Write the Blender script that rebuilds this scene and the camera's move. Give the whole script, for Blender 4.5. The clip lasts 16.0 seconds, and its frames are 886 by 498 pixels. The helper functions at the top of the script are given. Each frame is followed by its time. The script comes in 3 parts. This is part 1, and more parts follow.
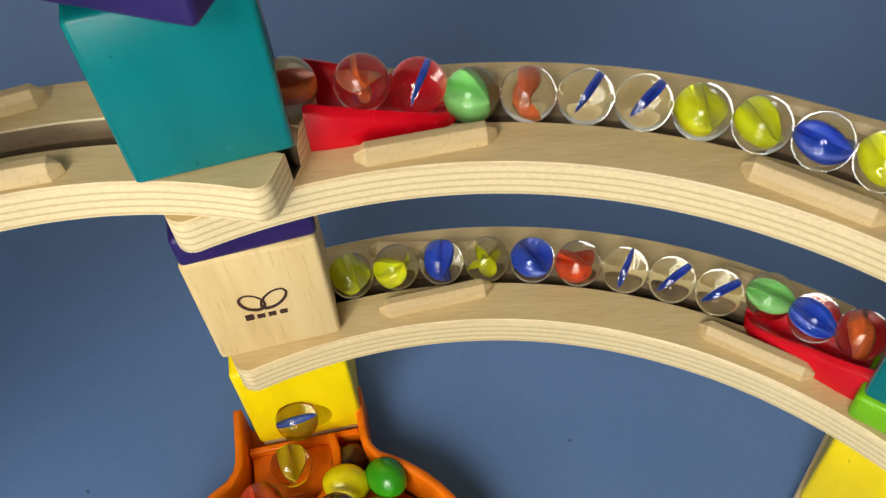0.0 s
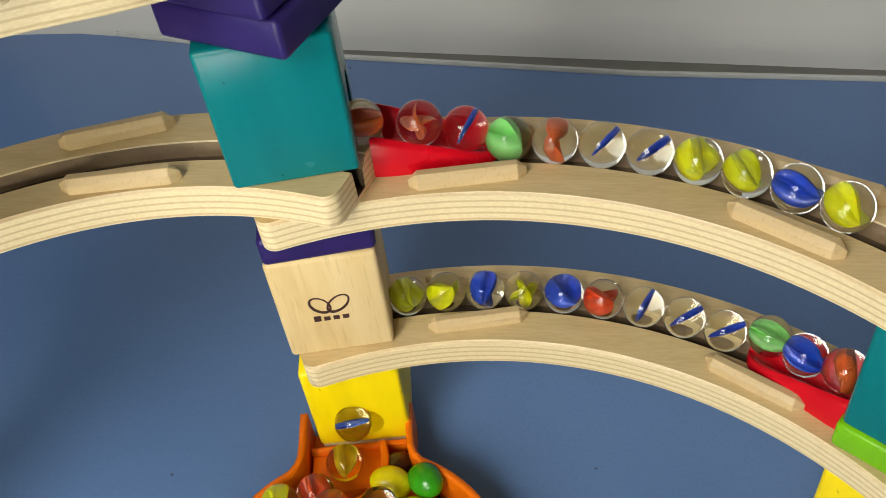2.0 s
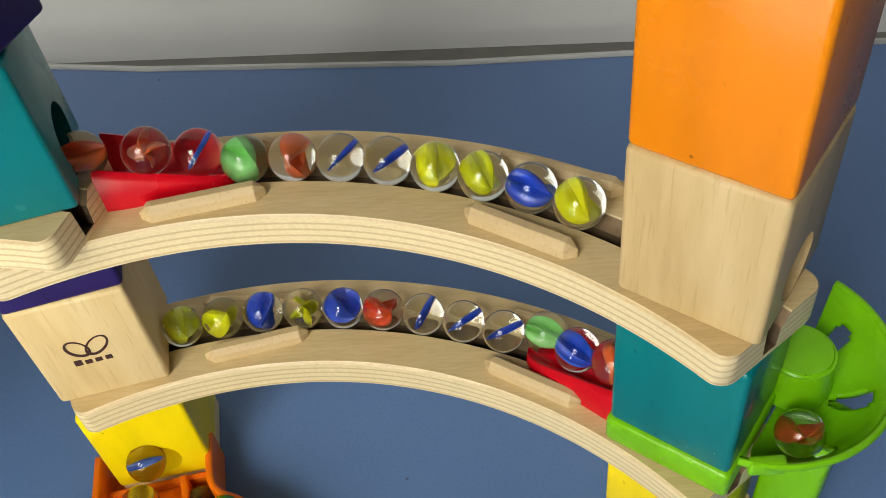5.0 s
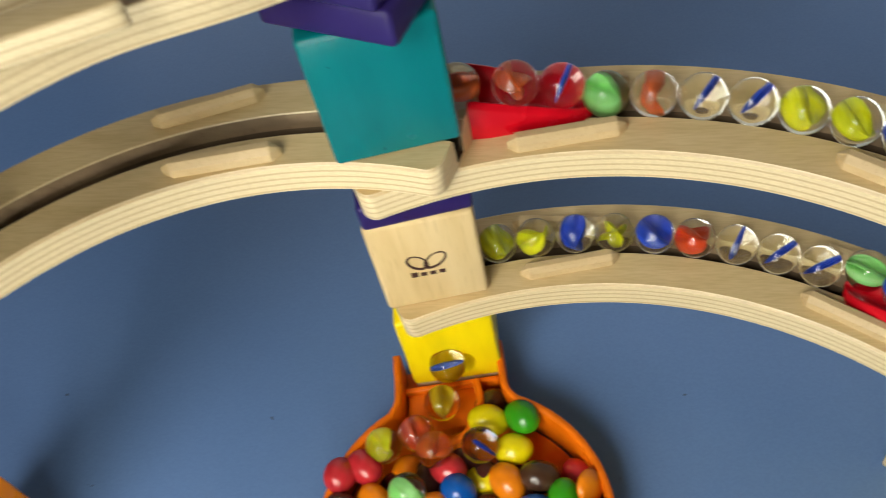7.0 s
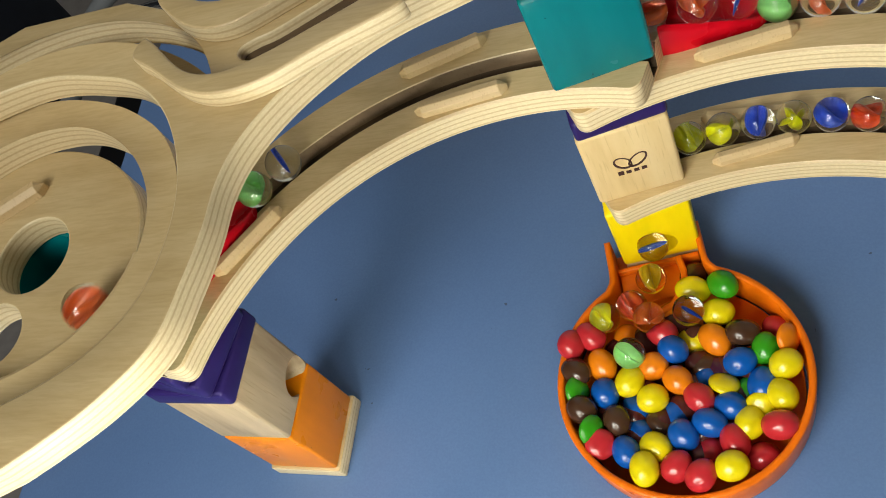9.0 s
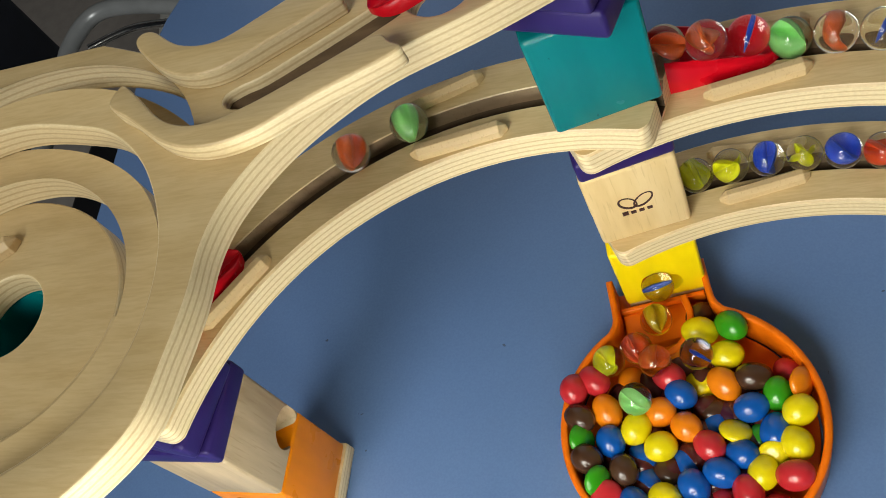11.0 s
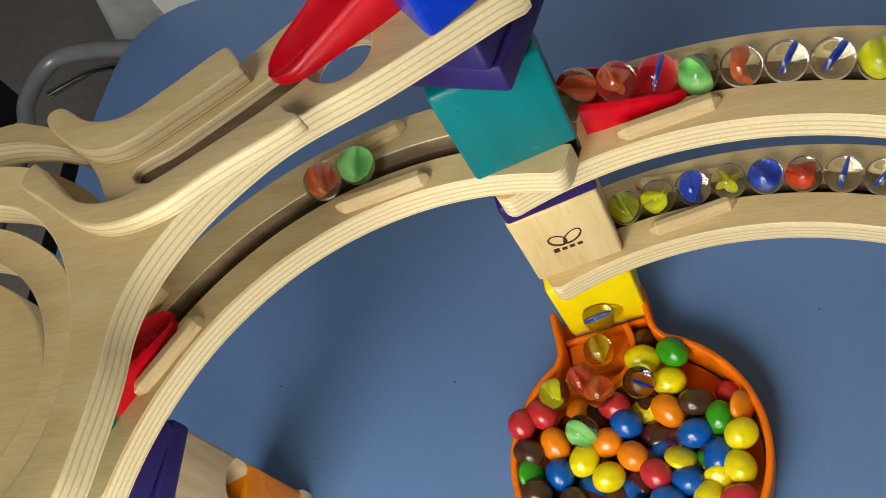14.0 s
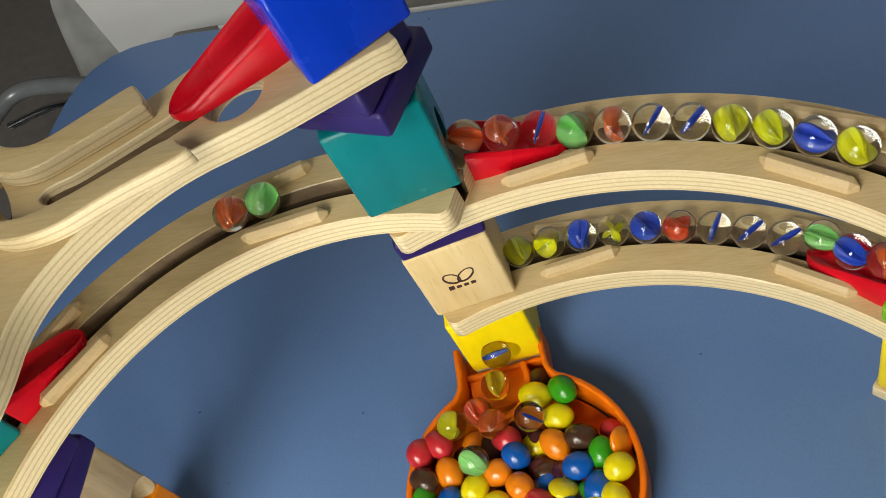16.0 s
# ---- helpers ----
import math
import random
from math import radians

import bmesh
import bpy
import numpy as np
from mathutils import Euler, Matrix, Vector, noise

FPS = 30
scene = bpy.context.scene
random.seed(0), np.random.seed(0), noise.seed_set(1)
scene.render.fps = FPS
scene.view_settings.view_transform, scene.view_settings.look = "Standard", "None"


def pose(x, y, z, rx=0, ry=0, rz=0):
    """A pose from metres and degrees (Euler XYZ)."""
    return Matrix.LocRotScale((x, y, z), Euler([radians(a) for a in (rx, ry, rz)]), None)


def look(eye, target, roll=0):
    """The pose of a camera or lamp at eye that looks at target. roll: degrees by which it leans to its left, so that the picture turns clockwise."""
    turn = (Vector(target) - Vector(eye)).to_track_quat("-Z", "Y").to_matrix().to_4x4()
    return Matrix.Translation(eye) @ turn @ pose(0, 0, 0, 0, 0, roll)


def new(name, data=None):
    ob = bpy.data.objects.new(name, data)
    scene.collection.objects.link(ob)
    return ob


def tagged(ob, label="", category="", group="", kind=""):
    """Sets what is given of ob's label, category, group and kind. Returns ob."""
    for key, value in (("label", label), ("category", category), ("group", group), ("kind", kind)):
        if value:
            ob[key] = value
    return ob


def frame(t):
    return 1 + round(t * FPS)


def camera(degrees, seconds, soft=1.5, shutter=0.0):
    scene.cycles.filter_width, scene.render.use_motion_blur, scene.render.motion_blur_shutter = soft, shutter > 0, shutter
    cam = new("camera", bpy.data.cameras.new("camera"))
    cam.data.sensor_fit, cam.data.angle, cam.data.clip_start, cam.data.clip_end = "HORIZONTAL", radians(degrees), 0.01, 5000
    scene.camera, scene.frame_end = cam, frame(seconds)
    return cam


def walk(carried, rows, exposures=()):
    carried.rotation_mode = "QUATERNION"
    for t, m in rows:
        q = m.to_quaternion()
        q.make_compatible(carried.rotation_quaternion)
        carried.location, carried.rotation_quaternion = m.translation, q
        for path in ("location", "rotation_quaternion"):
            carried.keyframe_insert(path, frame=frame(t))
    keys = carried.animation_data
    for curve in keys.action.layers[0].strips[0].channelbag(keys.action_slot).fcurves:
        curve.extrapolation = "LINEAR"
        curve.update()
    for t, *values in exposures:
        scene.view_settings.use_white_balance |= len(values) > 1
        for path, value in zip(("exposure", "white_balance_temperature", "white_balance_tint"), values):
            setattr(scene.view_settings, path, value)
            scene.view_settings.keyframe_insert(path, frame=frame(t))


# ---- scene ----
cam = camera(50.5, 16.0, soft=0.9, shutter=0.25)
PATH = [
    (0, (-0.179, 0.875, 7.371), (-0.252, 2.084, 5.78), -5.7),
    (0.5, (0.117, 0.57, 7.658), (-0.003, 1.881, 6.153), -6.2),
    (1, (0.218, 0.22, 7.649), (0.045, 1.581, 6.194), -6.7),
    (1.5, (0.308, -0.097, 7.737), (0.076, 1.276, 6.301), -7.3),
    (2, (0.314, -0.209, 7.781), (0.023, 1.162, 6.354), -8.0),
    (2.5, (0.328, -0.609, 8.098), (-0.013, 0.761, 6.682), -9.0),
    (3, (0.161, -0.78, 8.117), (-0.185, 0.593, 6.704), -9.8),
    (3.5, (0.588, -0.527, 7.957), (0.312, 0.857, 6.54), -9.7),
    (3.6, (0.716, -0.459, 7.95), (0.461, 0.92, 6.525), -9.5),
    (4, (1.246, 0.021, 7.827), (1.087, 1.407, 6.394), -8.8),
    (4.2, (1.387, 0.158, 7.772), (1.262, 1.54, 6.331), -8.8),
    (6.3, (1.068, 0.178, 7.604), (0.924, 1.444, 6.062), -7.6),
    (6.5, (0.843, -0.007, 7.687), (0.635, 1.225, 6.126), -9.4),
    (6.6, (0.693, -0.026, 7.703), (0.452, 1.183, 6.128), -10.3),
    (7, (-0.203, 0.155, 8.251), (-0.541, 1.318, 6.659), -14.4),
    (7.3, (-0.68, -0.412, 8.788), (-1.03, 0.663, 7.138), -19.1),
    (7.5, (-0.598, -0.451, 8.96), (-1.051, 0.586, 7.311), -21.0),
    (8, (-0.322, -0.58, 9.393), (-0.907, 0.402, 7.751), -28.5),
    (8.5, (-0.2, -0.634, 9.584), (-0.866, 0.287, 7.939), -34.7),
    (9, (-0.202, -0.635, 9.581), (-0.905, 0.312, 7.966), -36.7),
    (9.2, (-0.214, -0.63, 9.562), (-0.928, 0.328, 7.958), -37.0),
    (11.3, (-0.407, -0.144, 9.411), (-1.063, 0.834, 7.794), -35.5),
    (11.5, (-0.354, -0.106, 9.395), (-0.997, 0.876, 7.775), -35.3),
    (12, (-0.158, 0.026, 9.344), (-0.781, 1.014, 7.72), -35.2),
    (12.5, (-0.055, 0.021, 9.388), (-0.676, 1.013, 7.766), -35.7),
    (13, (-0.048, -0.005, 9.412), (-0.678, 0.991, 7.795), -36.3),
    (13.5, (-0.061, -0.027, 9.419), (-0.701, 0.967, 7.806), -37.2),
    (14, (0.077, -0.002, 9.453), (-0.563, 1.001, 7.846), -37.5),
    (14.5, (0.239, 0.061, 9.441), (-0.396, 1.076, 7.839), -37.3),
    (15, (0.339, 0.049, 9.495), (-0.283, 1.083, 7.899), -36.1),
    (15.5, (0.584, -0.013, 9.445), (-0.005, 1.047, 7.855), -33.6),
    (16, (0.823, -0.406, 9.643), (0.26, 0.691, 8.069), -30.9),
]
def room(p):
    """Path units are twentieths of a metre; the tabletop is z = 0."""
    return Vector(p) / 20 - Vector((0, 0, 0.034))


walk(cam, [(t, look(room(eye), room(target), roll)) for t, eye, target, roll in PATH])

# ---- world and lights ----
world = bpy.data.worlds.new("room_light")
scene.world = world
world.use_nodes = True
world.node_tree.nodes["Background"].inputs[0].default_value = (1.0, 0.96, 0.90, 1)
world.node_tree.nodes["Background"].inputs[1].default_value = 0.03


def area_lamp(name, eye, target, size, watts, colour, shape="DISK"):
    data = bpy.data.lights.new(name, "AREA")
    data.shape, data.size, data.energy, data.color = shape, size, watts, colour
    ob = new(name, data)
    ob.matrix_world = look(eye, target)
    return ob


area_lamp("ceiling_panel_light", (-0.58, -1.08, 1.36), (-0.1, 0.2, 0.0), 0.80, 23.0, (0.965, 0.965, 0.89))
scene.view_settings.exposure = 0.0

# ---- materials ----


def material(name, rough=0.5, metal=0.0, spec=0.5):
    m = bpy.data.materials.new(name)
    m.use_nodes = True
    nt = m.node_tree
    b = nt.nodes["Principled BSDF"]
    b.inputs["Roughness"].default_value = rough
    b.inputs["Metallic"].default_value = metal
    b.inputs["Specular IOR Level"].default_value = spec
    return m, nt, b


def noise_tex(nt, scale, detail=4.0, stretch=(1, 1, 1), source="Object"):
    tc = nt.nodes.new("ShaderNodeTexCoord")
    mp = nt.nodes.new("ShaderNodeMapping")
    mp.inputs["Scale"].default_value = stretch
    n = nt.nodes.new("ShaderNodeTexNoise")
    n.inputs["Scale"].default_value, n.inputs["Detail"].default_value = scale, detail
    nt.links.new(tc.outputs[source], mp.inputs["Vector"])
    nt.links.new(mp.outputs["Vector"], n.inputs["Vector"])
    return n.outputs["Fac"]


def ramp(nt, fac, stops):
    r = nt.nodes.new("ShaderNodeValToRGB")
    while len(r.color_ramp.elements) < len(stops):
        r.color_ramp.elements.new(0.5)
    for e, (p, c) in zip(r.color_ramp.elements, stops):
        e.position, e.color = p, (*c, 1)
    nt.links.new(fac, r.inputs["Fac"])
    return r.outputs["Color"]


def mixed(nt, fac, a, b, mode="MIX"):
    n = nt.nodes.new("ShaderNodeMix")
    n.data_type, n.blend_type = "RGBA", mode
    for value, socket in ((fac, n.inputs["Factor"]), (a, n.inputs["A"]), (b, n.inputs["B"])):
        if isinstance(value, bpy.types.NodeSocket):
            nt.links.new(value, socket)
        else:
            socket.default_value = value if isinstance(value, float) else (*value, 1)
    return n.outputs["Result"]


def bumped(nt, b, fac, strength, distance=0.0005):
    n = nt.nodes.new("ShaderNodeBump")
    n.inputs["Strength"].default_value, n.inputs["Distance"].default_value = strength, distance
    nt.links.new(fac, n.inputs["Height"])
    nt.links.new(n.outputs["Normal"], b.inputs["Normal"])


def painted(name, colour, rough=0.22, grain=0.25):
    """Lacquer on wood: faint brush mottling, fine grain relief, a scuff here and there."""
    m, nt, b = material(name, rough, 0.0, 0.28)
    dark = tuple(c * 0.86 for c in colour)
    light = tuple(min(1, c * 1.06 + 0.002) for c in colour)
    base = ramp(nt, noise_tex(nt, 60, 5, (1, 1, 0.25)), [(0.3, dark), (0.7, light)])
    specks = ramp(nt, noise_tex(nt, 420, 2), [(0.76, (0, 0, 0)), (0.80, (1, 1, 1))])
    base = mixed(nt, specks, base, tuple(c * 0.45 for c in colour))
    nt.links.new(base, b.inputs["Base Color"])
    r = ramp(nt, noise_tex(nt, 35, 4), [(0.3, (rough * 0.8,) * 3), (0.75, (rough * 1.35,) * 3)])
    nt.links.new(r, b.inputs["Roughness"])
    bumped(nt, b, noise_tex(nt, 260, 4, (1, 1, 0.15)), grain, 0.0002)
    return m


def plywood(name, tone=1.0):
    """Birch plywood: pale clear-lacquered faces; veneer bands show where the edge is cut."""
    m, nt, b = material(name, 0.38, 0.0, 0.4)
    tc = nt.nodes.new("ShaderNodeTexCoord")
    sep = nt.nodes.new("ShaderNodeSeparateXYZ")
    nt.links.new(tc.outputs["Object"], sep.inputs[0])
    wob = noise_tex(nt, 30, 2)
    mul = nt.nodes.new("ShaderNodeMath")
    mul.operation = "MULTIPLY_ADD"
    nt.links.new(wob, mul.inputs[0])
    mul.inputs[1].default_value = 0.0007
    nt.links.new(sep.outputs["Z"], mul.inputs[2])
    wav = nt.nodes.new("ShaderNodeMath")
    wav.operation = "MULTIPLY"
    nt.links.new(mul.outputs[0], wav.inputs[0])
    wav.inputs[1].default_value = 2 * math.pi / 0.0027
    sn = nt.nodes.new("ShaderNodeMath")
    sn.operation = "SINE"
    nt.links.new(wav.outputs[0], sn.inputs[0])
    band = nt.nodes.new("ShaderNodeMapRange")
    band.inputs["From Min"].default_value, band.inputs["From Max"].default_value = -1.0, -0.25
    nt.links.new(sn.outputs[0], band.inputs["Value"])
    edge = mixed(nt, band.outputs[0], (0.66, 0.50, 0.285), (0.86, 0.72, 0.455))
    fibre = ramp(nt, noise_tex(nt, 700, 3, (1, 1, 2.5)), [(0.3, (0.84, 0.82, 0.78)), (0.7, (1, 1, 1))])
    edge = mixed(nt, 0.8, edge, fibre, "MULTIPLY")
    face = ramp(nt, noise_tex(nt, 26, 6, (1.0, 5.0, 1.0)), [(0.25, (0.59, 0.435, 0.215)), (0.5, (0.66, 0.50, 0.265)), (0.8, (0.71, 0.555, 0.31))])
    fleck = ramp(nt, noise_tex(nt, 380, 3, (0.35, 3.0, 1.0)), [(0.35, (0.88, 0.85, 0.80)), (0.6, (1, 1, 1))])
    face = mixed(nt, 0.7, face, fleck, "MULTIPLY")
    geo = nt.nodes.new("ShaderNodeNewGeometry")
    sepn = nt.nodes.new("ShaderNodeSeparateXYZ")
    nt.links.new(geo.outputs["True Normal"], sepn.inputs[0])
    ab = nt.nodes.new("ShaderNodeMath")
    ab.operation = "ABSOLUTE"
    nt.links.new(sepn.outputs["Z"], ab.inputs[0])
    gt = nt.nodes.new("ShaderNodeMath")
    gt.operation = "GREATER_THAN"
    gt.inputs[1].default_value = 0.75
    nt.links.new(ab.outputs[0], gt.inputs[0])
    nt.links.new(mixed(nt, 1.0, mixed(nt, gt.outputs[0], edge, face), (tone, tone * 0.985, tone * 0.95), "MULTIPLY"), b.inputs["Base Color"])
    bumped(nt, b, noise_tex(nt, 500, 4, (0.5, 2.0, 1.0)), 0.18, 0.0002)
    return m


def solid_wood(name, dark, mid, light, along=(1.0, 1.0, 0.12), rough=0.45):
    m, nt, b = material(name, rough, 0.0, 0.35)
    base = ramp(nt, noise_tex(nt, 130, 6, along), [(0.25, dark), (0.5, mid), (0.75, light)])
    pores = ramp(nt, noise_tex(nt, 900, 2, (1, 1, along[2] * 0.5)), [(0.30, (0.72, 0.66, 0.58)), (0.42, (1, 1, 1))])
    nt.links.new(mixed(nt, 0.45, base, pores, "MULTIPLY"), b.inputs["Base Color"])
    bumped(nt, b, noise_tex(nt, 600, 4, along), 0.25, 0.0002)
    return m


def plain(name, colour, rough=0.5, metal=0.0):
    m, nt, b = material(name, rough, metal)
    nt.links.new(ramp(nt, noise_tex(nt, 40, 4), [(0.3, tuple(c * 0.9 for c in colour)), (0.7, tuple(min(1, c * 1.08) for c in colour))]), b.inputs["Base Color"])
    return m


def glass(name, tint):
    m, nt, b = material(name, 0.02)
    b.inputs["Base Color"].default_value = (*tint, 1)
    b.inputs["Transmission Weight"].default_value = 1.0
    b.inputs["IOR"].default_value = 1.5
    return m


def candy_shell(name, colour):
    m, nt, b = material(name, 0.25)
    nt.links.new(ramp(nt, noise_tex(nt, 160, 3), [(0.3, tuple(c * 0.88 for c in colour)), (0.7, colour)]), b.inputs["Base Color"])
    b.inputs["Coat Weight"].default_value = 0.15
    bumped(nt, b, noise_tex(nt, 300, 2), 0.08, 0.0003)
    return m


PLY = plywood("birch_plywood")
# The same plywood toned darker, for the spiral plate.
PLY_TONED = plywood("toned_birch_plywood", 0.86)
PINE = solid_wood("rubberwood", (0.62, 0.43, 0.19), (0.72, 0.53, 0.26), (0.77, 0.59, 0.32))
STREAKY = solid_wood("streaky_rubberwood", (0.50, 0.335, 0.145), (0.61, 0.435, 0.205), (0.69, 0.51, 0.265))
PEGWOOD = solid_wood("peg_wood", (0.510, 0.357, 0.172), (0.598, 0.433, 0.226), (0.669, 0.510, 0.289), (0.15, 1, 1))
GREYWOOD = solid_wood("open_grain_wood", (0.36, 0.25, 0.14), (0.50, 0.38, 0.23), (0.62, 0.48, 0.30))
TEAL = painted("teal_paint", (0.0, 0.175, 0.190))
PURPLE = painted("purple_paint", (0.024, 0.013, 0.115), 0.34)
YELLOW = painted("yellow_paint", (0.93, 0.70, 0.002), 0.35)
ORANGE = painted("orange_paint", (0.88, 0.255, 0.001), 0.3)
LIME = painted("lime_paint", (0.19, 0.52, 0.004), 0.25)
RED = painted("red_paint", (0.60, 0.002, 0.012), 0.28, 0.05)
BLUE = painted("blue_paint", (0.0, 0.035, 0.52), 0.25)
ORANGE_PLASTIC = painted("orange_plastic", (0.80, 0.16, 0.002), 0.3, 0.03)
LIME_PLASTIC = painted("lime_plastic", (0.20, 0.55, 0.004), 0.25, 0.03)
BURN = plain("burnt_mark", (0.05, 0.014, 0.010), 0.7)
# Two groove tones: lighter slope, and deep bottom with its shade in the colour.
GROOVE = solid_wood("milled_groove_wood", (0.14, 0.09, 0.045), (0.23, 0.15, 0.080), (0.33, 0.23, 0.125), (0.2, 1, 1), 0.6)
GROOVE_SHADE = solid_wood("shaded_groove_bottom", (0.055, 0.035, 0.018), (0.105, 0.066, 0.035), (0.18, 0.118, 0.062), (0.2, 1, 1), 0.7)

# ---- mesh helpers ----


def finish(bm, smooth=True):
    for f in bm.faces:
        f.smooth = smooth
    return bm


def mesh_of(name, bm, *mats, sharp=40):
    me = bpy.data.meshes.new(name)
    bm.normal_update()
    for e in bm.edges:
        e.smooth = not (len(e.link_faces) == 2 and e.calc_face_angle(0) > radians(sharp))
    bm.to_mesh(me)
    bm.free()
    for m in mats:
        me.materials.append(m)
    return me


def part(name, bm, mat, parent, label=""):
    mats = mat if isinstance(mat, (list, tuple)) else [mat]
    ob = new(name, mesh_of(name, bm, *mats))
    ob.parent = parent
    return tagged(ob, label)


def thing(name, m, label, category, group="", kind=""):
    ob = new(name)
    ob.empty_display_size = 0.01
    ob.matrix_world = m
    return tagged(ob, label, category, group, kind)


def solid(name, bm, mat, m, label, category, group="", kind=""):
    mats = mat if isinstance(mat, (list, tuple)) else [mat]
    ob = new(name, mesh_of(name, bm, *mats))
    ob.matrix_world = m
    return tagged(ob, label, category, group, kind)


def box(sx, sy, sz, bevel=0.0015, segs=3, taper=0.0):
    """A rounded box that stands on z = 0."""
    bm = bmesh.new()
    bmesh.ops.create_cube(bm, size=1)
    for v in bm.verts:
        k = 1 - taper * (v.co.z + 0.5)
        v.co = Vector((v.co.x * sx * k, v.co.y * sy * k, (v.co.z + 0.5) * sz))
    if bevel:
        bmesh.ops.bevel(bm, geom=bm.edges[:], offset=bevel, segments=segs, profile=0.5, affect="EDGES", clamp_overlap=True)
    return finish(bm)


def drilled(bm, cutters):
    """bm minus round bores: (start, end, radius)."""
    me = bpy.data.meshes.new("blank")
    bm.to_mesh(me)
    bm.free()
    ob = new("blank", me)
    made = []
    for a, b, r in cutters:
        a, b = Vector(a), Vector(b)
        c = bmesh.new()
        bmesh.ops.create_cone(c, cap_ends=True, segments=40, radius1=r, radius2=r, depth=(b - a).length,
                              matrix=Matrix.Translation((a + b) / 2) @ (b - a).to_track_quat("Z", "Y").to_matrix().to_4x4())
        cm = bpy.data.meshes.new("bore")
        c.to_mesh(cm)
        c.free()
        co = new("bore", cm)
        made.append(co)
        mod = ob.modifiers.new("bore", "BOOLEAN")
        mod.operation, mod.object, mod.solver = "DIFFERENCE", co, "EXACT"
    ev = ob.evaluated_get(bpy.context.evaluated_depsgraph_get())
    out = bmesh.new()
    out.from_mesh(ev.to_mesh())
    for o in (ob, *made):
        bpy.data.objects.remove(o)
    return finish(out)


def plan_solid(splines, thick, bevel=0.0012):
    """A flat piece z = 0..thick from closed outlines in the plan (the first the outside, the others openings)."""
    cu = bpy.data.curves.new("plan", "CURVE")
    cu.dimensions, cu.fill_mode = "2D", "BOTH"
    cu.extrude, cu.bevel_depth, cu.bevel_resolution = thick / 2 - bevel, bevel, 2
    cu.offset = -bevel
    for pts in splines:
        s = cu.splines.new("POLY")
        s.points.add(len(pts) - 1)
        for p, (x, y) in zip(s.points, pts):
            p.co = (x, y, 0, 1)
        s.use_cyclic_u = True
    ob = new("plan", cu)
    ev = ob.evaluated_get(bpy.context.evaluated_depsgraph_get())
    bm = bmesh.new()
    bm.from_mesh(ev.to_mesh())
    bpy.data.objects.remove(ob)
    bpy.data.curves.remove(cu)
    bmesh.ops.translate(bm, verts=bm.verts, vec=(0, 0, thick / 2))
    bmesh.ops.remove_doubles(bm, verts=bm.verts, dist=1e-6)
    return finish(bm)


def polar(c, r, deg):
    return Vector((c[0] + r * math.cos(radians(deg)), c[1] + r * math.sin(radians(deg))))


def spline_through(pts, n=8, closed=False):
    """Points of a smooth curve through pts."""
    out, k = [], len(pts)
    for i in range(k if closed else k - 1):
        q = [Vector(pts[j % k] if closed else pts[max(0, min(k - 1, j))]) for j in (i - 1, i, i + 1, i + 2)]
        for s in range(n):
            t = s / n
            out.append(0.5 * (2 * q[1] + (q[2] - q[0]) * t + (2 * q[0] - 5 * q[1] + 4 * q[2] - q[3]) * t * t + (3 * q[1] - q[0] - 3 * q[2] + q[3]) * t ** 3))
    if not closed:
        out.append(Vector(pts[-1]))
    return out


def arc_track(r0, r1, a0, a1, thick=0.013, groove=0.0094, deep=0.0112, rg=None):
    """A curved plywood rail about the origin, with a milled groove and rounded ends; z = 0..thick."""
    bm = bmesh.new()
    rm, half, rnd, bev = (r0 + r1) / 2, (r1 - r0) / 2, 0.0052, 0.0009
    rg = rg or rm
    length = radians(a1 - a0) * rm
    marks = [rnd * (1 - math.cos(i / 6 * math.pi / 2)) for i in range(7)]
    steps = marks + [rnd + (length - 2 * rnd) * i / 60 for i in range(1, 60)] + [length - s for s in reversed(marks)]
    rings = []
    for s in steps:
        d = min(s, length - s)
        inset = rnd - math.sqrt(max(0, rnd ** 2 - (rnd - d) ** 2)) if d < rnd else 0
        lo, hi = rm - half + inset, rm + half - inset
        a = radians(a0) + s / rm
        g0, g1 = rg - groove / 2, rg + groove / 2
        prof = [(lo + bev, 0), (lo, bev), (lo, thick - bev), (lo + bev, thick), (g0 - 0.0004, thick), (g0, thick - 0.0004),
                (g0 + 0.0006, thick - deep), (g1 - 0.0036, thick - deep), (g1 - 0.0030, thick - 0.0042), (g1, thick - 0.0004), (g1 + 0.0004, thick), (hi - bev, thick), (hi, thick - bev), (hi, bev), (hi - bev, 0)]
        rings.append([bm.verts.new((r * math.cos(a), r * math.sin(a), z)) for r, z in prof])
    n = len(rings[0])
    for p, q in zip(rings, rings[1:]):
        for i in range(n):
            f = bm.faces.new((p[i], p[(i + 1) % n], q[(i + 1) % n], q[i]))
            # inner wall, bottom and lower outer wall take the shade-darkened wood
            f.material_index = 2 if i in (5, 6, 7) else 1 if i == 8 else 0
    bm.faces.new(rings[0])
    bm.faces.new(rings[-1][::-1])
    bmesh.ops.recalc_face_normals(bm, faces=bm.faces)
    return finish(bm)


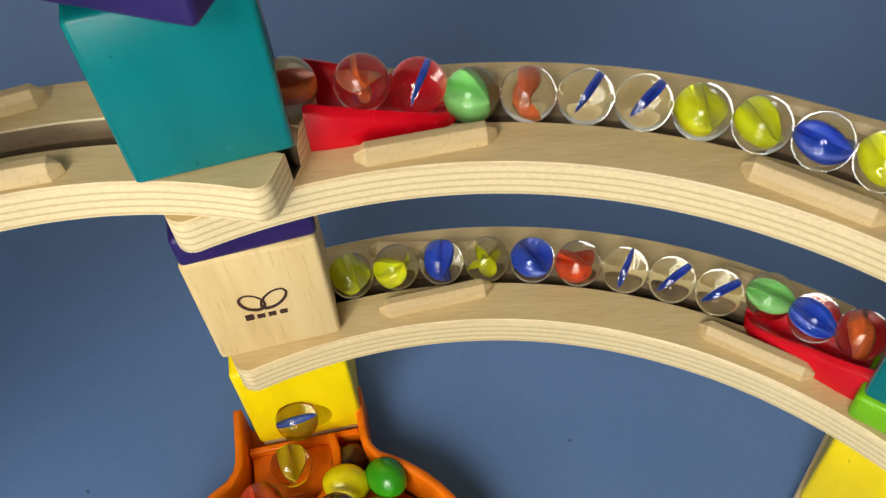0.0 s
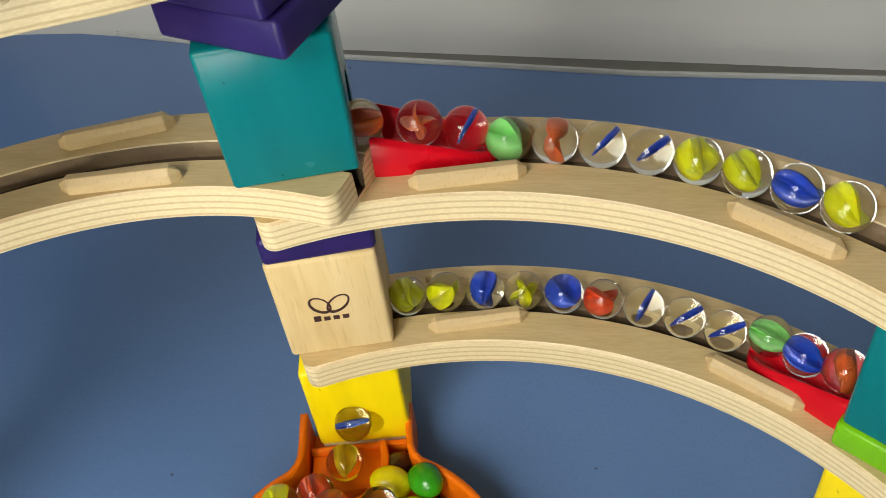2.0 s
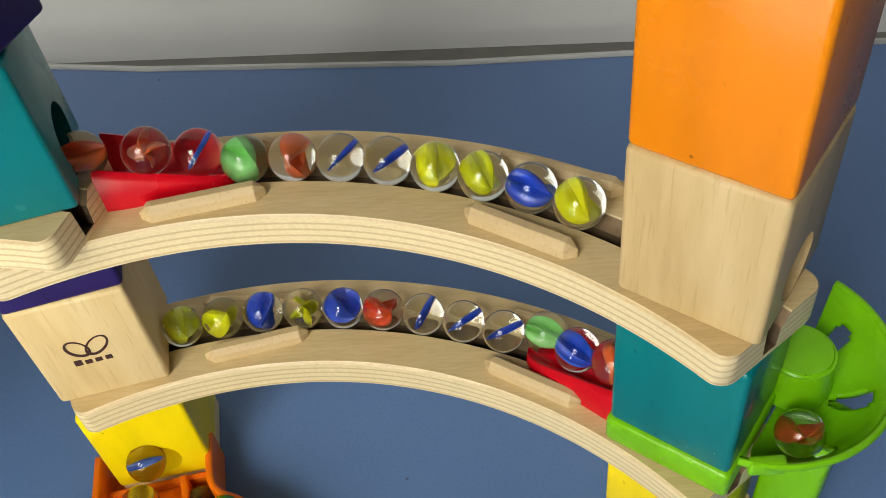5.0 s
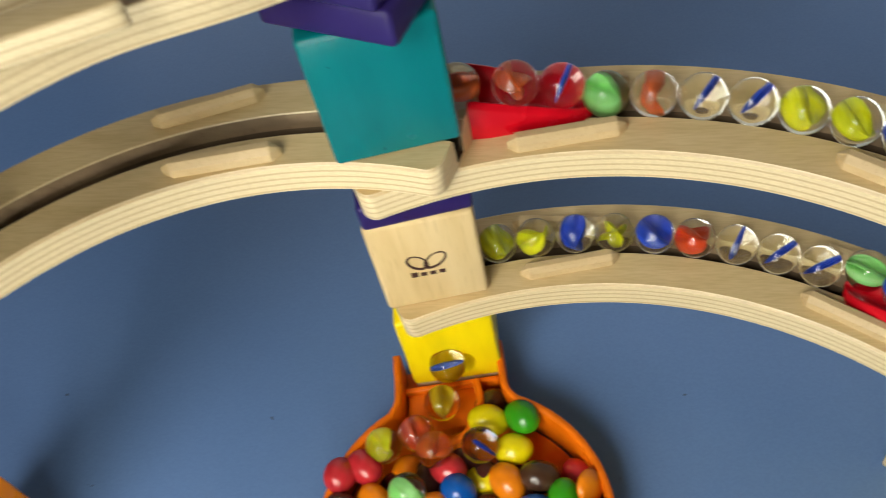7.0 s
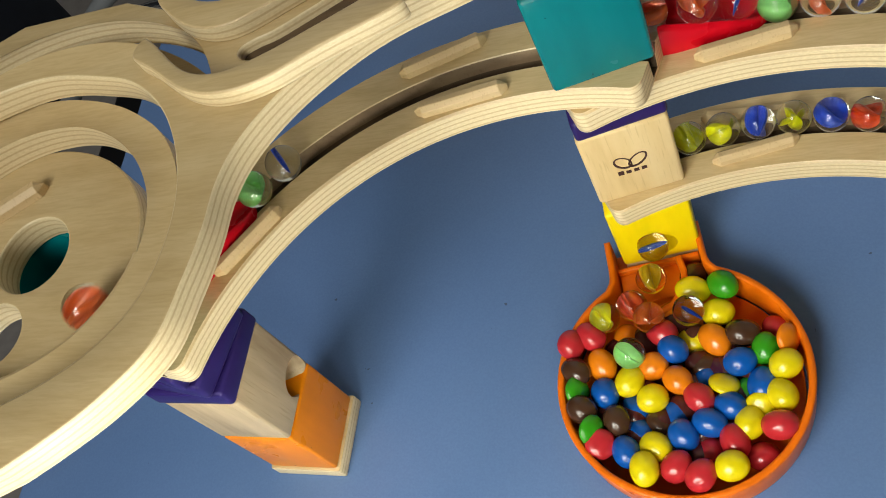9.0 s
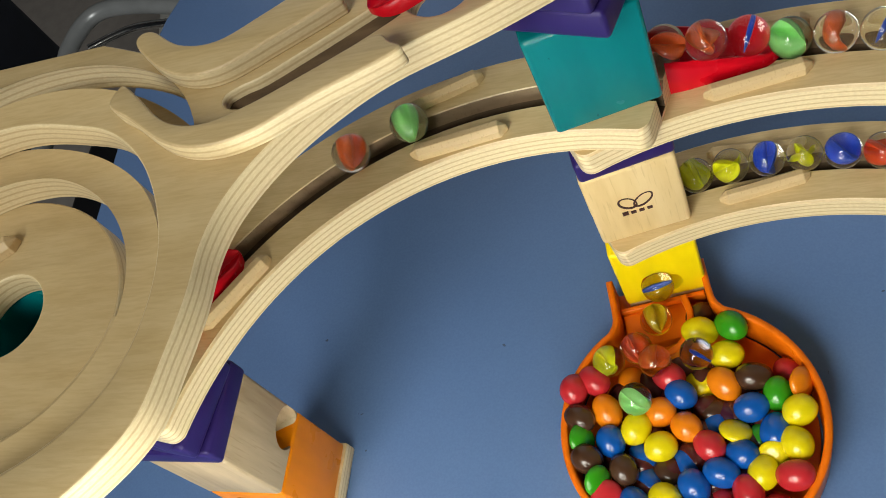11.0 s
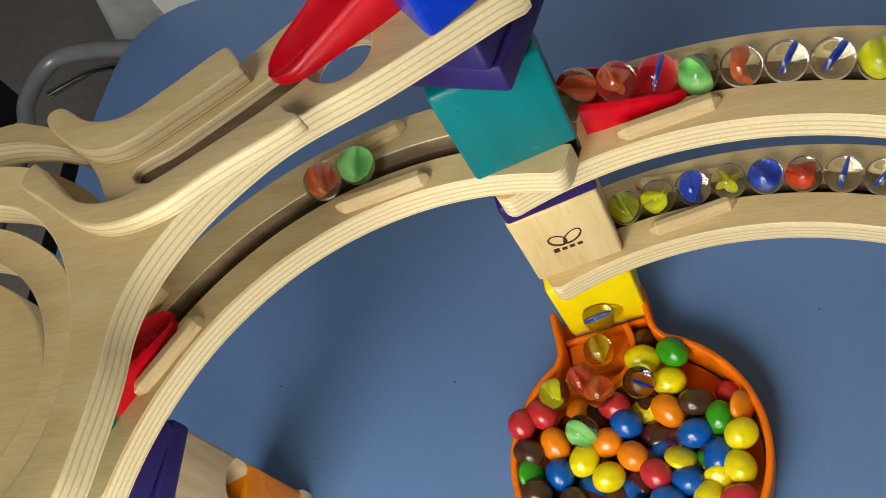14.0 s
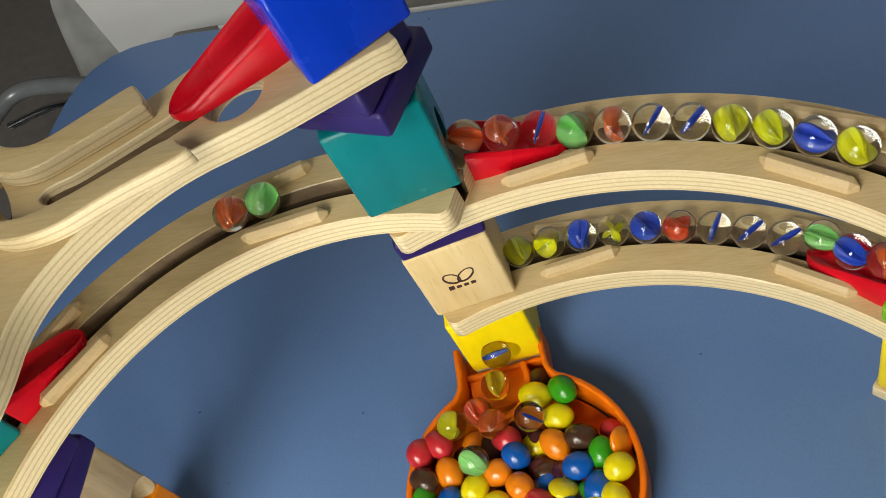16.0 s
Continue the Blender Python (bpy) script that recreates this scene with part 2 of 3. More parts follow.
def peg_mesh(length, wide=0.0062, tall=0.0054):
    """A faceted guide strip with pointed ends, along x, its middle at the origin."""
    bm = bmesh.new()
    prof = [(-wide / 2, 0), (-wide / 2, tall * 0.62), (-wide * 0.20, tall), (wide * 0.24, tall * 0.97), (wide / 2, tall * 0.58), (wide / 2, 0)]
    rows = []
    for s, k, h in ((-length / 2, 0.12, 0.55), (-length / 2 + 0.0032, 1, 1), (length / 2 - 0.0032, 1, 1), (length / 2, 0.12, 0.55)):
        rows.append([bm.verts.new((s, y * k, z * h)) for y, z in prof])
    for p, q in zip(rows, rows[1:]):
        for i in range(len(prof)):
            bm.faces.new((p[i], q[i], q[(i + 1) % 6], p[(i + 1) % 6]))
    bm.faces.new(rows[0])
    bm.faces.new(rows[-1][::-1])
    bmesh.ops.recalc_face_normals(bm, faces=bm.faces)
    bmesh.ops.bevel(bm, geom=bm.edges[:], offset=0.00018, segments=1, affect="EDGES", clamp_overlap=True)
    return finish(bm, False)


def wedge_mesh(length=0.040, wide=0.0218, high=0.0160):
    """A launch ramp along x: thin rounded tongue at x = 0, high end at x = length, a trough along its top."""
    bm = bmesh.new()
    rows, n = [], 28
    for k in range(25):
        u = k / 24
        x = length * u
        w = wide / 2 * (min(1.0, math.sqrt(max(0.0, 1 - (1 - u / 0.22) ** 2))) if u < 0.22 else 1.0) * (0.70 + 0.30 * min(1, u / 0.85))
        w = max(w, 0.0006)
        top = 0.0025 + (high - 0.0025) * u
        dip = 0.0014 + 0.0110 * u
        row = []
        for i in range(n + 1):
            v = i / n * 2 - 1
            z = top - dip * (0.5 + 0.5 * math.cos(math.pi * min(1, abs(v) / 0.80))) ** 0.8 - 0.0022 * max(0, (abs(v) - 0.72) / 0.28) ** 2
            row.append(bm.verts.new((x, v * w, max(z, 0.0008))))
        row = [bm.verts.new((x, -w, 0))] + row + [bm.verts.new((x, w, 0))]
        rows.append(row)
    for p, q in zip(rows, rows[1:]):
        for i in range(len(p) - 1):
            bm.faces.new((p[i], q[i], q[i + 1], p[i + 1]))
        bm.faces.new((p[-1], q[-1], q[0], p[0]))
    bm.faces.new(rows[0])
    bm.faces.new(rows[-1][::-1])
    bmesh.ops.recalc_face_normals(bm, faces=bm.faces)
    return finish(bm)


# ---- the setting ----
def build_setting():
    m, nt, b = material("blue_tabletop_laminate", 0.42, 0.0, 0.4)
    base = ramp(nt, noise_tex(nt, 7, 6), [(0.3, (0.100, 0.182, 0.375)), (0.7, (0.122, 0.212, 0.425))])
    fine = ramp(nt, noise_tex(nt, 900, 2), [(0.35, (0.90, 0.91, 0.93)), (0.65, (1, 1, 1))])
    dirt = ramp(nt, noise_tex(nt, 150, 2), [(0.785, (0, 0, 0)), (0.80, (1, 1, 1))])
    base = mixed(nt, 0.8, base, fine, "MULTIPLY")
    nt.links.new(mixed(nt, dirt, base, (0.055, 0.085, 0.15)), b.inputs["Base Color"])
    bumped(nt, b, noise_tex(nt, 350, 4), 0.12, 0.0003)
    out = [(-0.475, -0.55), (1.3, -0.55), (1.3, 0.378), (0.7, 0.432), (0.2, 0.474), (0.05, 0.484), (-0.15, 0.509), (-0.32, 0.543)]
    corner = [(-0.350, 0.5475), (-0.386, 0.5480), (-0.4045, 0.5470), (-0.4225, 0.5420), (-0.4385, 0.5305), (-0.4500, 0.5145), (-0.4570, 0.4960), (-0.4610, 0.476), (-0.468, 0.43)]
    top = solid("tabletop", plan_solid([out + corner], 0.025, 0.003), m, pose(0, 0, -0.025), "matt blue laminate tabletop with rounded corner and crumbs", "table")
    tagged(top, kind="structure")
    w, nt, b = material("white_wall_paint", 0.6)
    nt.links.new(ramp(nt, noise_tex(nt, 5, 5), [(0.3, (0.74, 0.74, 0.74)), (0.7, (0.82, 0.815, 0.81))]), b.inputs["Base Color"])
    bumped(nt, b, noise_tex(nt, 30, 4), 0.2, 0.002)
    wall = box(3.0, 0.08, 2.6, 0.002, 1)
    solid("wall_north", wall, w, pose(1.02, 0.420 + 0.09, -0.75, 0, 0, -5.6), "white painted wall behind the table", "wall", kind="structure")
    # Added strip that gives the dark band between the table edge and wall.
    t = plain("grey_band_strip", (0.21, 0.20, 0.18), 0.6)
    solid("trim", box(3.0, 0.03, 0.09, 0.012, 4), t, pose(1.08, 0.424 + 0.036, -0.136, 0, 0, -5.6), "grey strip added for the dark band behind the table", "trim", kind="structure")
    e = plain("pale_edge_band", (0.50, 0.50, 0.48), 0.45)
    back = [(1.3, 0.378), (0.7, 0.432), (0.2, 0.474), (0.05, 0.484), (-0.15, 0.509), (-0.32, 0.543)]
    band = [Vector(p) for p in back] + [Vector(p) + Vector((0.0002, 0.0022)) for p in reversed(back)]
    solid("trim", plan_solid([band], 0.024, 0.0003), e, pose(0, 0, -0.0225), "pale edge band along the back of the table", "trim", kind="structure")
    f = plain("dark_floor_covering", (0.36, 0.33, 0.315), 0.7)
    solid("floor", box(6, 6, 0.05, 0.0), f, pose(0, 0, -0.80), "dark grey floor beside the table", "floor", kind="structure")
    # Unseen walls closing the room, darkened so they throw back little light.
    c = plain("low_bounce_wall_paint", (0.30, 0.29, 0.275), 0.8)
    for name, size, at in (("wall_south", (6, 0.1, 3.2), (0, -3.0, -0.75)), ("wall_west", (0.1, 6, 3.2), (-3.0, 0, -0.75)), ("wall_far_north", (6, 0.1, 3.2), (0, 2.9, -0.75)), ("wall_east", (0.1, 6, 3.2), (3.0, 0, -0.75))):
        solid(name, box(*size, 0.0), c, pose(*at), "plain unseen wall of the room, dark to bounce little light", "wall", kind="structure")


build_setting()


def ring_lamp():
    """A small glowing ring on a stand, low before the marble run."""
    m = bpy.data.materials.new("lamp_glow")
    m.use_nodes = True
    b = m.node_tree.nodes["Principled BSDF"]
    b.inputs["Emission Color"].default_value = (0.97, 0.955, 0.81, 1)
    b.inputs["Emission Strength"].default_value = 26.0
    ob = thing("ring_lamp", look((-0.120, -0.100, 0.190), (-0.06, 0.2, 0.10)), "small white ring lamp standing on the table", "lamp")
    bm, n, k = bmesh.new(), 48, 12
    rows = [[bm.verts.new(((0.085 + 0.010 * math.cos(2 * math.pi * j / k)) * math.cos(2 * math.pi * i / n), (0.085 + 0.010 * math.cos(2 * math.pi * j / k)) * math.sin(2 * math.pi * i / n), 0.010 * math.sin(2 * math.pi * j / k))) for j in range(k)] for i in range(n)]
    for i in range(n):
        for j in range(k):
            bm.faces.new((rows[i][j], rows[(i + 1) % n][j], rows[(i + 1) % n][(j + 1) % k], rows[i][(j + 1) % k]))
    part("glow_tube", finish(bm), m, ob)
    black = plain("black_stand_metal", (0.02, 0.02, 0.022), 0.4, 0.5)
    inv = ob.matrix_world.inverted()
    for name, size, at in (("stand_pole", (0.012, 0.012, 0.10), (-0.120, -0.108, 0.004)), ("stand_foot", (0.090, 0.090, 0.008), (-0.120, -0.115, 0.0)), ("stand_clamp", (0.018, 0.022, 0.014), (-0.120, -0.106, 0.094))):
        p = part(name, box(*size, 0.003, 2), black, ob)
        p.matrix_local = inv @ pose(*at)


ring_lamp()

# ---- the marble run ----
TOWER_L, TOWER_R, TOWER_C = (-0.0784, 0.2247), (0.1272, 0.1758), (-0.2655, 0.117)
TOP_L = (-0.0715, 0.2135)
ARC_R, ARC_M = (-0.013, 0.041), (-0.101, 0.058)
Z_LOW, Z_UP, Z_MID, Z_TOP = 0.061, 0.1375, 0.1505, 0.2400


def rail(arc, r0, r1, a0, a1, z, label, pegs, rg):
    ob = thing("curved_rail", pose(arc[0], arc[1], z), label, "marble track", "curved marble rails")
    part("rail_board", arc_track(r0, r1, a0, a1, rg=rg), [PLY, GROOVE, GROOVE_SHADE], ob)
    for (x0, y0), (x1, y1) in pegs:
        p = part("guide_strip", peg_mesh(math.hypot(x1 - x0, y1 - y0)), PEGWOOD, ob)
        p.matrix_local = pose((x0 + x1) / 2 - arc[0], (y0 + y1) / 2 - arc[1], 0.013, 0, 0, math.degrees(math.atan2(y1 - y0, x1 - x0)))
    return ob


def mirrored(pegs, arc, r):
    """The strips across the groove from those given."""
    out = []
    for a, b in pegs:
        pair = []
        for x, y in (a, b):
            d = Vector((x - arc[0], y - arc[1]))
            n = d.normalized() * (2 * r - d.length)
            pair.append((arc[0] + n.x, arc[1] + n.y))
        out.append(tuple(pair))
    return out


UP_PEGS = [((-0.0405, 0.2145), (-0.0020, 0.2210)), ((0.0595, 0.2045), (0.0905, 0.1840))]
LO_PEGS = [((-0.0425, 0.2165), (-0.0045, 0.2240)), ((0.0605, 0.2045), (0.0920, 0.1845))]
MID_PEGS = [((-0.1505, 0.1980), (-0.1115, 0.2045)), ((-0.2065, 0.1600), (-0.2310, 0.1310))]
MID_BACK = [((-0.1600, 0.2195), (-0.1225, 0.2320))]
rail(ARC_R, 0.1702, 0.2105, 37.2, 115.8, Z_LOW, "birch plywood curved rail holding a row of marbles", LO_PEGS + mirrored(LO_PEGS, ARC_R, 0.1905), 0.1905)
rail(ARC_R, 0.1702, 0.2105, 37.2, 115.8, Z_UP, "birch plywood curved rail full of glass marbles", UP_PEGS + mirrored(UP_PEGS, ARC_R, 0.1905), 0.1905)
rail(ARC_M, 0.1412, 0.1812, 73.2, 167.0, Z_MID, "birch plywood curved rail with an open groove", MID_PEGS + MID_BACK + mirrored(MID_PEGS[1:], ARC_M, 0.160), 0.160)


def block(mat, at, z, turn, label, group="stacked blocks", bores=(), high=0.051, side=0.040, bevel=0.0018):
    bm = box(side, side, high, bevel, 3)
    if bores:
        bm = drilled(bm, bores)
    return solid("block", bm, mat, pose(at[0], at[1], z, 0, 0, turn), label, "toy block", group)


def slab(mat, at, z, turn, label, side=0.040, high=0.0125, taper=0.0):
    return solid("spacer", box(side, side, high, 0.002, 3, taper), mat, pose(at[0], at[1], z, 0, 0, turn), label, "toy spacer", "thin spacers")


def base_plate(at, turn, side=0.0425):
    return solid("base_plate", box(side, side, 0.010, 0.0012, 2), PLY, pose(at[0], at[1], 0, 0, 0, turn), "square plywood base plate on the table", "base plate", "base plates")


for at, turn, side in ((TOWER_R, -36.5, 0.0425), (TOWER_C, -3.0, 0.0425), (TOWER_L, 9.0, 0.0385)):
    base_plate(at, turn, side)
FRONT_BORE = ((0, -0.03, 0.014), (0, 0.0, 0.014), 0.0095)
block(YELLOW, TOWER_L, 0.010, 9.0, "yellow painted block with a marble outlet, above the bowl", bores=[FRONT_BORE])
block(PINE, TOWER_L, 0.074, 12.0, "bare wooden block with a burnt heart mark")
slab(PURPLE, TOWER_L, 0.125, 14.0, "dark purple thin spacer on the bare block")
block(TEAL, (-0.0776, 0.2222), 0.1635, 14.0, "teal painted block with a side outlet", bores=[((0.03, 0, 0.013), (0.0, 0, 0.013), 0.0098)], side=0.0404)
slab(PURPLE, (-0.0755, 0.2190), 0.2150, -19.0, "dark purple spacer under the top plate", 0.043)
slab(PURPLE, (-0.0770, 0.2165), 0.2275, -20.0, "dark purple spacer under the top plate", 0.040, 0.0125, 0.06)
block(YELLOW, TOWER_R, 0.010, -36.5, "yellow painted block at the foot of the tower")
slab(LIME, TOWER_R, 0.074, -36.5, "lime green thin spacer on the rail end", 0.042)
block(TEAL, TOWER_R, 0.0865, -36.5, "teal painted block between two rails")
block(STREAKY, TOWER_R, 0.1505, -36.5, "bare streaky wooden block with a side bore on the rail end", bores=[((0.03, 0.0, 0.012), (0.0, 0.0, 0.012), 0.0095)])
block(ORANGE, TOWER_R, 0.2015, -36.5, "orange painted block high on the tower", side=0.0395)
slab(LIME, TOWER_R, 0.2525, -36.5, "lime green thin spacer on the orange block", 0.0415)
block(ORANGE, TOWER_C, 0.010, -3.0, "orange painted block at the foot of the tower")
block(GREYWOOD, TOWER_C, 0.061, -3.0, "bare open-grained block with a side bore", bores=[((0.03, 0.014, 0.008), (0.0, 0.0, 0.008), 0.0095)])
for k in range(3):
    slab(PURPLE, TOWER_C, 0.112 + 0.0128 * k, -3.0 - 8 * k, "dark purple spacer in a twisted stack", 0.042 - 0.001 * k)
block(TEAL, TOWER_C, 0.1635, -38.0, "teal painted block with a round well under the spiral plate", bores=[((0.002, -0.005, 0.06), (0.002, -0.005, 0.016), 0.0138)])
block(BLUE, (-0.0700, 0.2140), 0.2520, 35.0, "bright blue painted block on the top plate")


def ramp_piece(x, y, z, turn, label, length=0.040):
    return solid("launch_ramp", wedge_mesh(length), RED, pose(x, y, z, 0, 0, turn), label, "marble ramp", "red launch ramps")


p = polar(ARC_R, 0.1905, 90.5)
ramp_piece(p.x + 0.0035, p.y + 0.0012, 0.1505, 184.0, "glossy red launch ramp against the teal block", 0.042)
p = polar(ARC_R, 0.1905, 62.0)
ramp_piece(p.x, p.y, 0.0740, -37.0, "glossy red launch ramp on the lower rail", 0.042)
p = polar(ARC_M, 0.160, 138.5)
ramp_piece(p.x, p.y, 0.1635, 233.0, "glossy red launch ramp on the grooved rail", 0.042)
ramp_piece(-0.1270, 0.1865, 0.2520, 34.0, "glossy red launch ramp on the top plate", 0.044)

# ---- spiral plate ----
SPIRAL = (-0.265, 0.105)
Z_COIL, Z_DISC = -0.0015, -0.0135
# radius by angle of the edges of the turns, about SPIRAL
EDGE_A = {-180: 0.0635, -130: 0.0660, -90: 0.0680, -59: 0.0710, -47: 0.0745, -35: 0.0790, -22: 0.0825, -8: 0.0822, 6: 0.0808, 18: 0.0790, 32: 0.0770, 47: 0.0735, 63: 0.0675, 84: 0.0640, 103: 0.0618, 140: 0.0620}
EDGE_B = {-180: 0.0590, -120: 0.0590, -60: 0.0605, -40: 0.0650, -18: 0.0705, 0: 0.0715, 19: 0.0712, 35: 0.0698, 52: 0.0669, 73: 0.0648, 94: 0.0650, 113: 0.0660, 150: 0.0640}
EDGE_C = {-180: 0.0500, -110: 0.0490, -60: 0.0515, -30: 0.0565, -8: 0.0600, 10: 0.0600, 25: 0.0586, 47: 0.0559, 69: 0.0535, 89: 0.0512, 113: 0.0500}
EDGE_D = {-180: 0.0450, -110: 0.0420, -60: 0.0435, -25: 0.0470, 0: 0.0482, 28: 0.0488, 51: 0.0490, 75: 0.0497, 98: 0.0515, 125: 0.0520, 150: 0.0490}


def edge_at(edge, deg):
    """Smooth radius of an edge at an angle."""
    keys = sorted(edge)
    deg = (deg + 180) % 360 - 180
    n = len(keys)
    i = max(k for k in range(n) if keys[k] <= deg)
    ks = [keys[(i + d) % n] + 360 * ((i + d) // n) for d in (-1, 0, 1, 2)]
    vs = [edge[keys[(i + d) % n]] for d in (-1, 0, 1, 2)]
    h = ks[2] - ks[1]
    t = (deg - ks[1]) / h
    m1, m2 = (vs[2] - vs[0]) / (ks[2] - ks[0]) * h, (vs[3] - vs[1]) / (ks[3] - ks[1]) * h
    return (2 * t ** 3 - 3 * t ** 2 + 1) * vs[1] + (t ** 3 - 2 * t ** 2 + t) * m1 + (3 * t ** 2 - 2 * t ** 3) * vs[2] + (t ** 3 - t ** 2) * m2


def turn_mesh(outer, inner, z_out, z_in, a0, a1, thick=0.012, across=8, step=2.0, dish=0.0, lap=(0.0, 0.0)):
    """A board that follows two edges; its top falls smoothly from the outer to the inner one."""
    bm = bmesh.new()
    whole = a1 - a0 >= 360
    n = int(round((a1 - a0) / step))
    rows = []
    for i in range(n if whole else n + 1):
        a = a0 + (a1 - a0) * i / n
        ro, ri = edge_at(outer, a) + lap[0], edge_at(inner, a) - lap[1]
        top, low = [], []
        for j in range(across + 1):
            t = j / across
            p = polar(SPIRAL, ro + (ri - ro) * t, a)
            z = z_out + (z_in - z_out) * t * t * (3 - 2 * t) - dish * 4 * t * (1 - t)
            top.append(bm.verts.new((p.x, p.y, z)))
            low.append(bm.verts.new((p.x, p.y, z - thick)))
        rows.append(top + low[::-1])
    m = len(rows[0])
    for i in range(n):
        p, q = rows[i], rows[(i + 1) % len(rows)]
        for j in range(m):
            bm.faces.new((p[j], p[(j + 1) % m], q[(j + 1) % m], q[j]))
    if not whole:
        bm.faces.new(rows[0])
        bm.faces.new(rows[-1][::-1])
    bmesh.ops.recalc_face_normals(bm, faces=bm.faces)
    return finish(bm)


def slot(c, r_in, r_out, a0, a1, quick=2.1, n=40):
    """A curved opening whose two edges run from the first to the second radius."""
    def ease(i):
        return math.sin(min(1.0, i / n * quick) * math.pi / 2)
    inner = [polar(c, r_in[0] + (r_in[1] - r_in[0]) * ease(i), a0 + (a1 - a0) * i / n) for i in range(n + 1)]
    outer = [polar(c, r_out[0] + (r_out[1] - r_out[0]) * ease(i), a0 + (a1 - a0) * i / n) for i in range(n + 1)]
    return inner + outer[::-1]


def groove_outline(half):
    mid = spline_through([(-0.1195, 0.1880), (-0.1272, 0.1832), (-0.1474, 0.1719), (-0.1620, 0.1645), (-0.1735, 0.1625)], 8)
    left, right = [], []
    for i, q in enumerate(mid):
        d = (mid[min(i + 1, len(mid) - 1)] - mid[max(i - 1, 0)]).normalized() * half * min(1, 0.12 + math.sqrt((len(mid) - 1 - i) / 7))
        left.append(q + Vector((-d.y, d.x)))
        right.append(q - Vector((-d.y, d.x)))
    return left + right[::-1]


def spiral_plate():
    ob = thing("spiral_plate", pose(0, 0, Z_TOP), "large birch plywood plate with spiral marble lanes", "marble track")
    near = [(-0.0560, 0.1965), (-0.0918, 0.1795), (-0.1215, 0.1680), (-0.1390, 0.1570), (-0.1540, 0.1432), (-0.1650, 0.1275), (-0.1698, 0.1130), (-0.1708, 0.0970), (-0.1735, 0.0800), (-0.1785, 0.0605), (-0.1930, 0.0440), (-0.2100, 0.0312)]
    far = [(-0.2290, 0.1985), (-0.2065, 0.1890), (-0.1900, 0.1800), (-0.1760, 0.1780), (-0.1590, 0.1870), (-0.1400, 0.1985), (-0.1150, 0.2150), (-0.0730, 0.2330)]
    round_ = [polar((-0.247, 0.095), 0.075 + 0.032 * k / 20, 292 - (292 - 106) * k / 20) for k in range(21)]
    outline = spline_through(near, 6) + round_ + spline_through(far, 6)
    outline += [Vector((-0.0690, 0.2330)), Vector((-0.0480, 0.2010)), Vector((-0.0500, 0.1985))]
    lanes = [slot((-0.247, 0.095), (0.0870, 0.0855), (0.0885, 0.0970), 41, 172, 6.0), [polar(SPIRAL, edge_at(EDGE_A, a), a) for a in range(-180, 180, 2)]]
    hole3 = [polar((-0.1060, 0.1920), 0.0115, a) for a in range(0, 360, 10)]
    part("plate_board", plan_solid([outline] + lanes + [hole3, groove_outline(0.0046)], 0.012, 0.0009), PLY_TONED, ob)
    part("lane_slope", turn_mesh(EDGE_A, EDGE_B, 0.0119, Z_COIL, 172, 376, 0.0116, 14, lap=(0.0014, 0.0)), PLY_TONED, ob, "smoothly milled slope between two turns")
    part("inner_turn", turn_mesh(EDGE_B, EDGE_C, Z_COIL, Z_COIL, 0, 360, 0.0118, 8, 2.0, 0.0008), PLY_TONED, ob)
    part("lane_slope", turn_mesh(EDGE_C, EDGE_D, Z_COIL, Z_DISC - 0.0001, 172, 355, 0.0116, 14, lap=(0.0, 0.0014)), PLY_TONED, ob, "smoothly milled slope between two turns")
    well = [polar((-0.2630, 0.1110), 0.0152, a) for a in range(0, 360, 8)]
    eye = [polar((-0.2690, 0.0800), 0.0120, a) for a in range(0, 360, 10)]
    disc = part("centre_disc", plan_solid([[polar(SPIRAL, edge_at(EDGE_D, a), a) for a in range(-180, 180, 3)], well, eye], 0.012, 0.0009), PLY_TONED, ob)
    disc.matrix_local = pose(0, 0, Z_DISC - 0.012)
    fork = spline_through([(-0.2075, 0.1895), (-0.2020, 0.1915), (-0.1896, 0.1830), (-0.1753, 0.1812), (-0.1598, 0.1886), (-0.1430, 0.1980), (-0.1392, 0.1965), (-0.1345, 0.1895), (-0.1375, 0.1865), (-0.1540, 0.1780), (-0.1740, 0.1690), (-0.1900, 0.1715), (-0.2040, 0.1830)], 6, True)
    low = spline_through([(-0.2080, 0.1702), (-0.2040, 0.1680), (-0.1878, 0.1530), (-0.1734, 0.1492), (-0.1579, 0.1534), (-0.1399, 0.1616), (-0.1215, 0.1700), (-0.1160, 0.1668), (-0.1135, 0.1625), (-0.1380, 0.1520), (-0.1560, 0.1430), (-0.1714, 0.1405), (-0.1855, 0.1445), (-0.2010, 0.1560), (-0.2105, 0.1630)], 6, True)
    for bm in (plan_solid([fork], 0.0075, 0.0009), plan_solid([low], 0.0075, 0.0009)):
        g = part("guide_rail", bm, PLY_TONED, ob)
        g.matrix_local = pose(0, 0, 0.012)
    g = part("guide_strip", peg_mesh(0.036), PEGWOOD, ob)
    g.matrix_local = pose(-0.2815, 0.1308, Z_DISC, 0, 0, 30)
    # the bed's dark colour stands for the shade down in the lane groove
    bed = part("lane_groove", plan_solid([groove_outline(0.0044)], 0.0072, 0.0003), GROOVE_SHADE, ob)
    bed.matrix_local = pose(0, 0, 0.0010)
    return ob


spiral_plate()

# ---- marbles ----
R_MARBLE = 0.0077
BALL_Z = 0.0063


def glass_ball():
    bm = bmesh.new()
    bmesh.ops.create_uvsphere(bm, u_segments=40, v_segments=24, radius=R_MARBLE)
    return mesh_of("glass_ball", finish(bm), sharp=180)


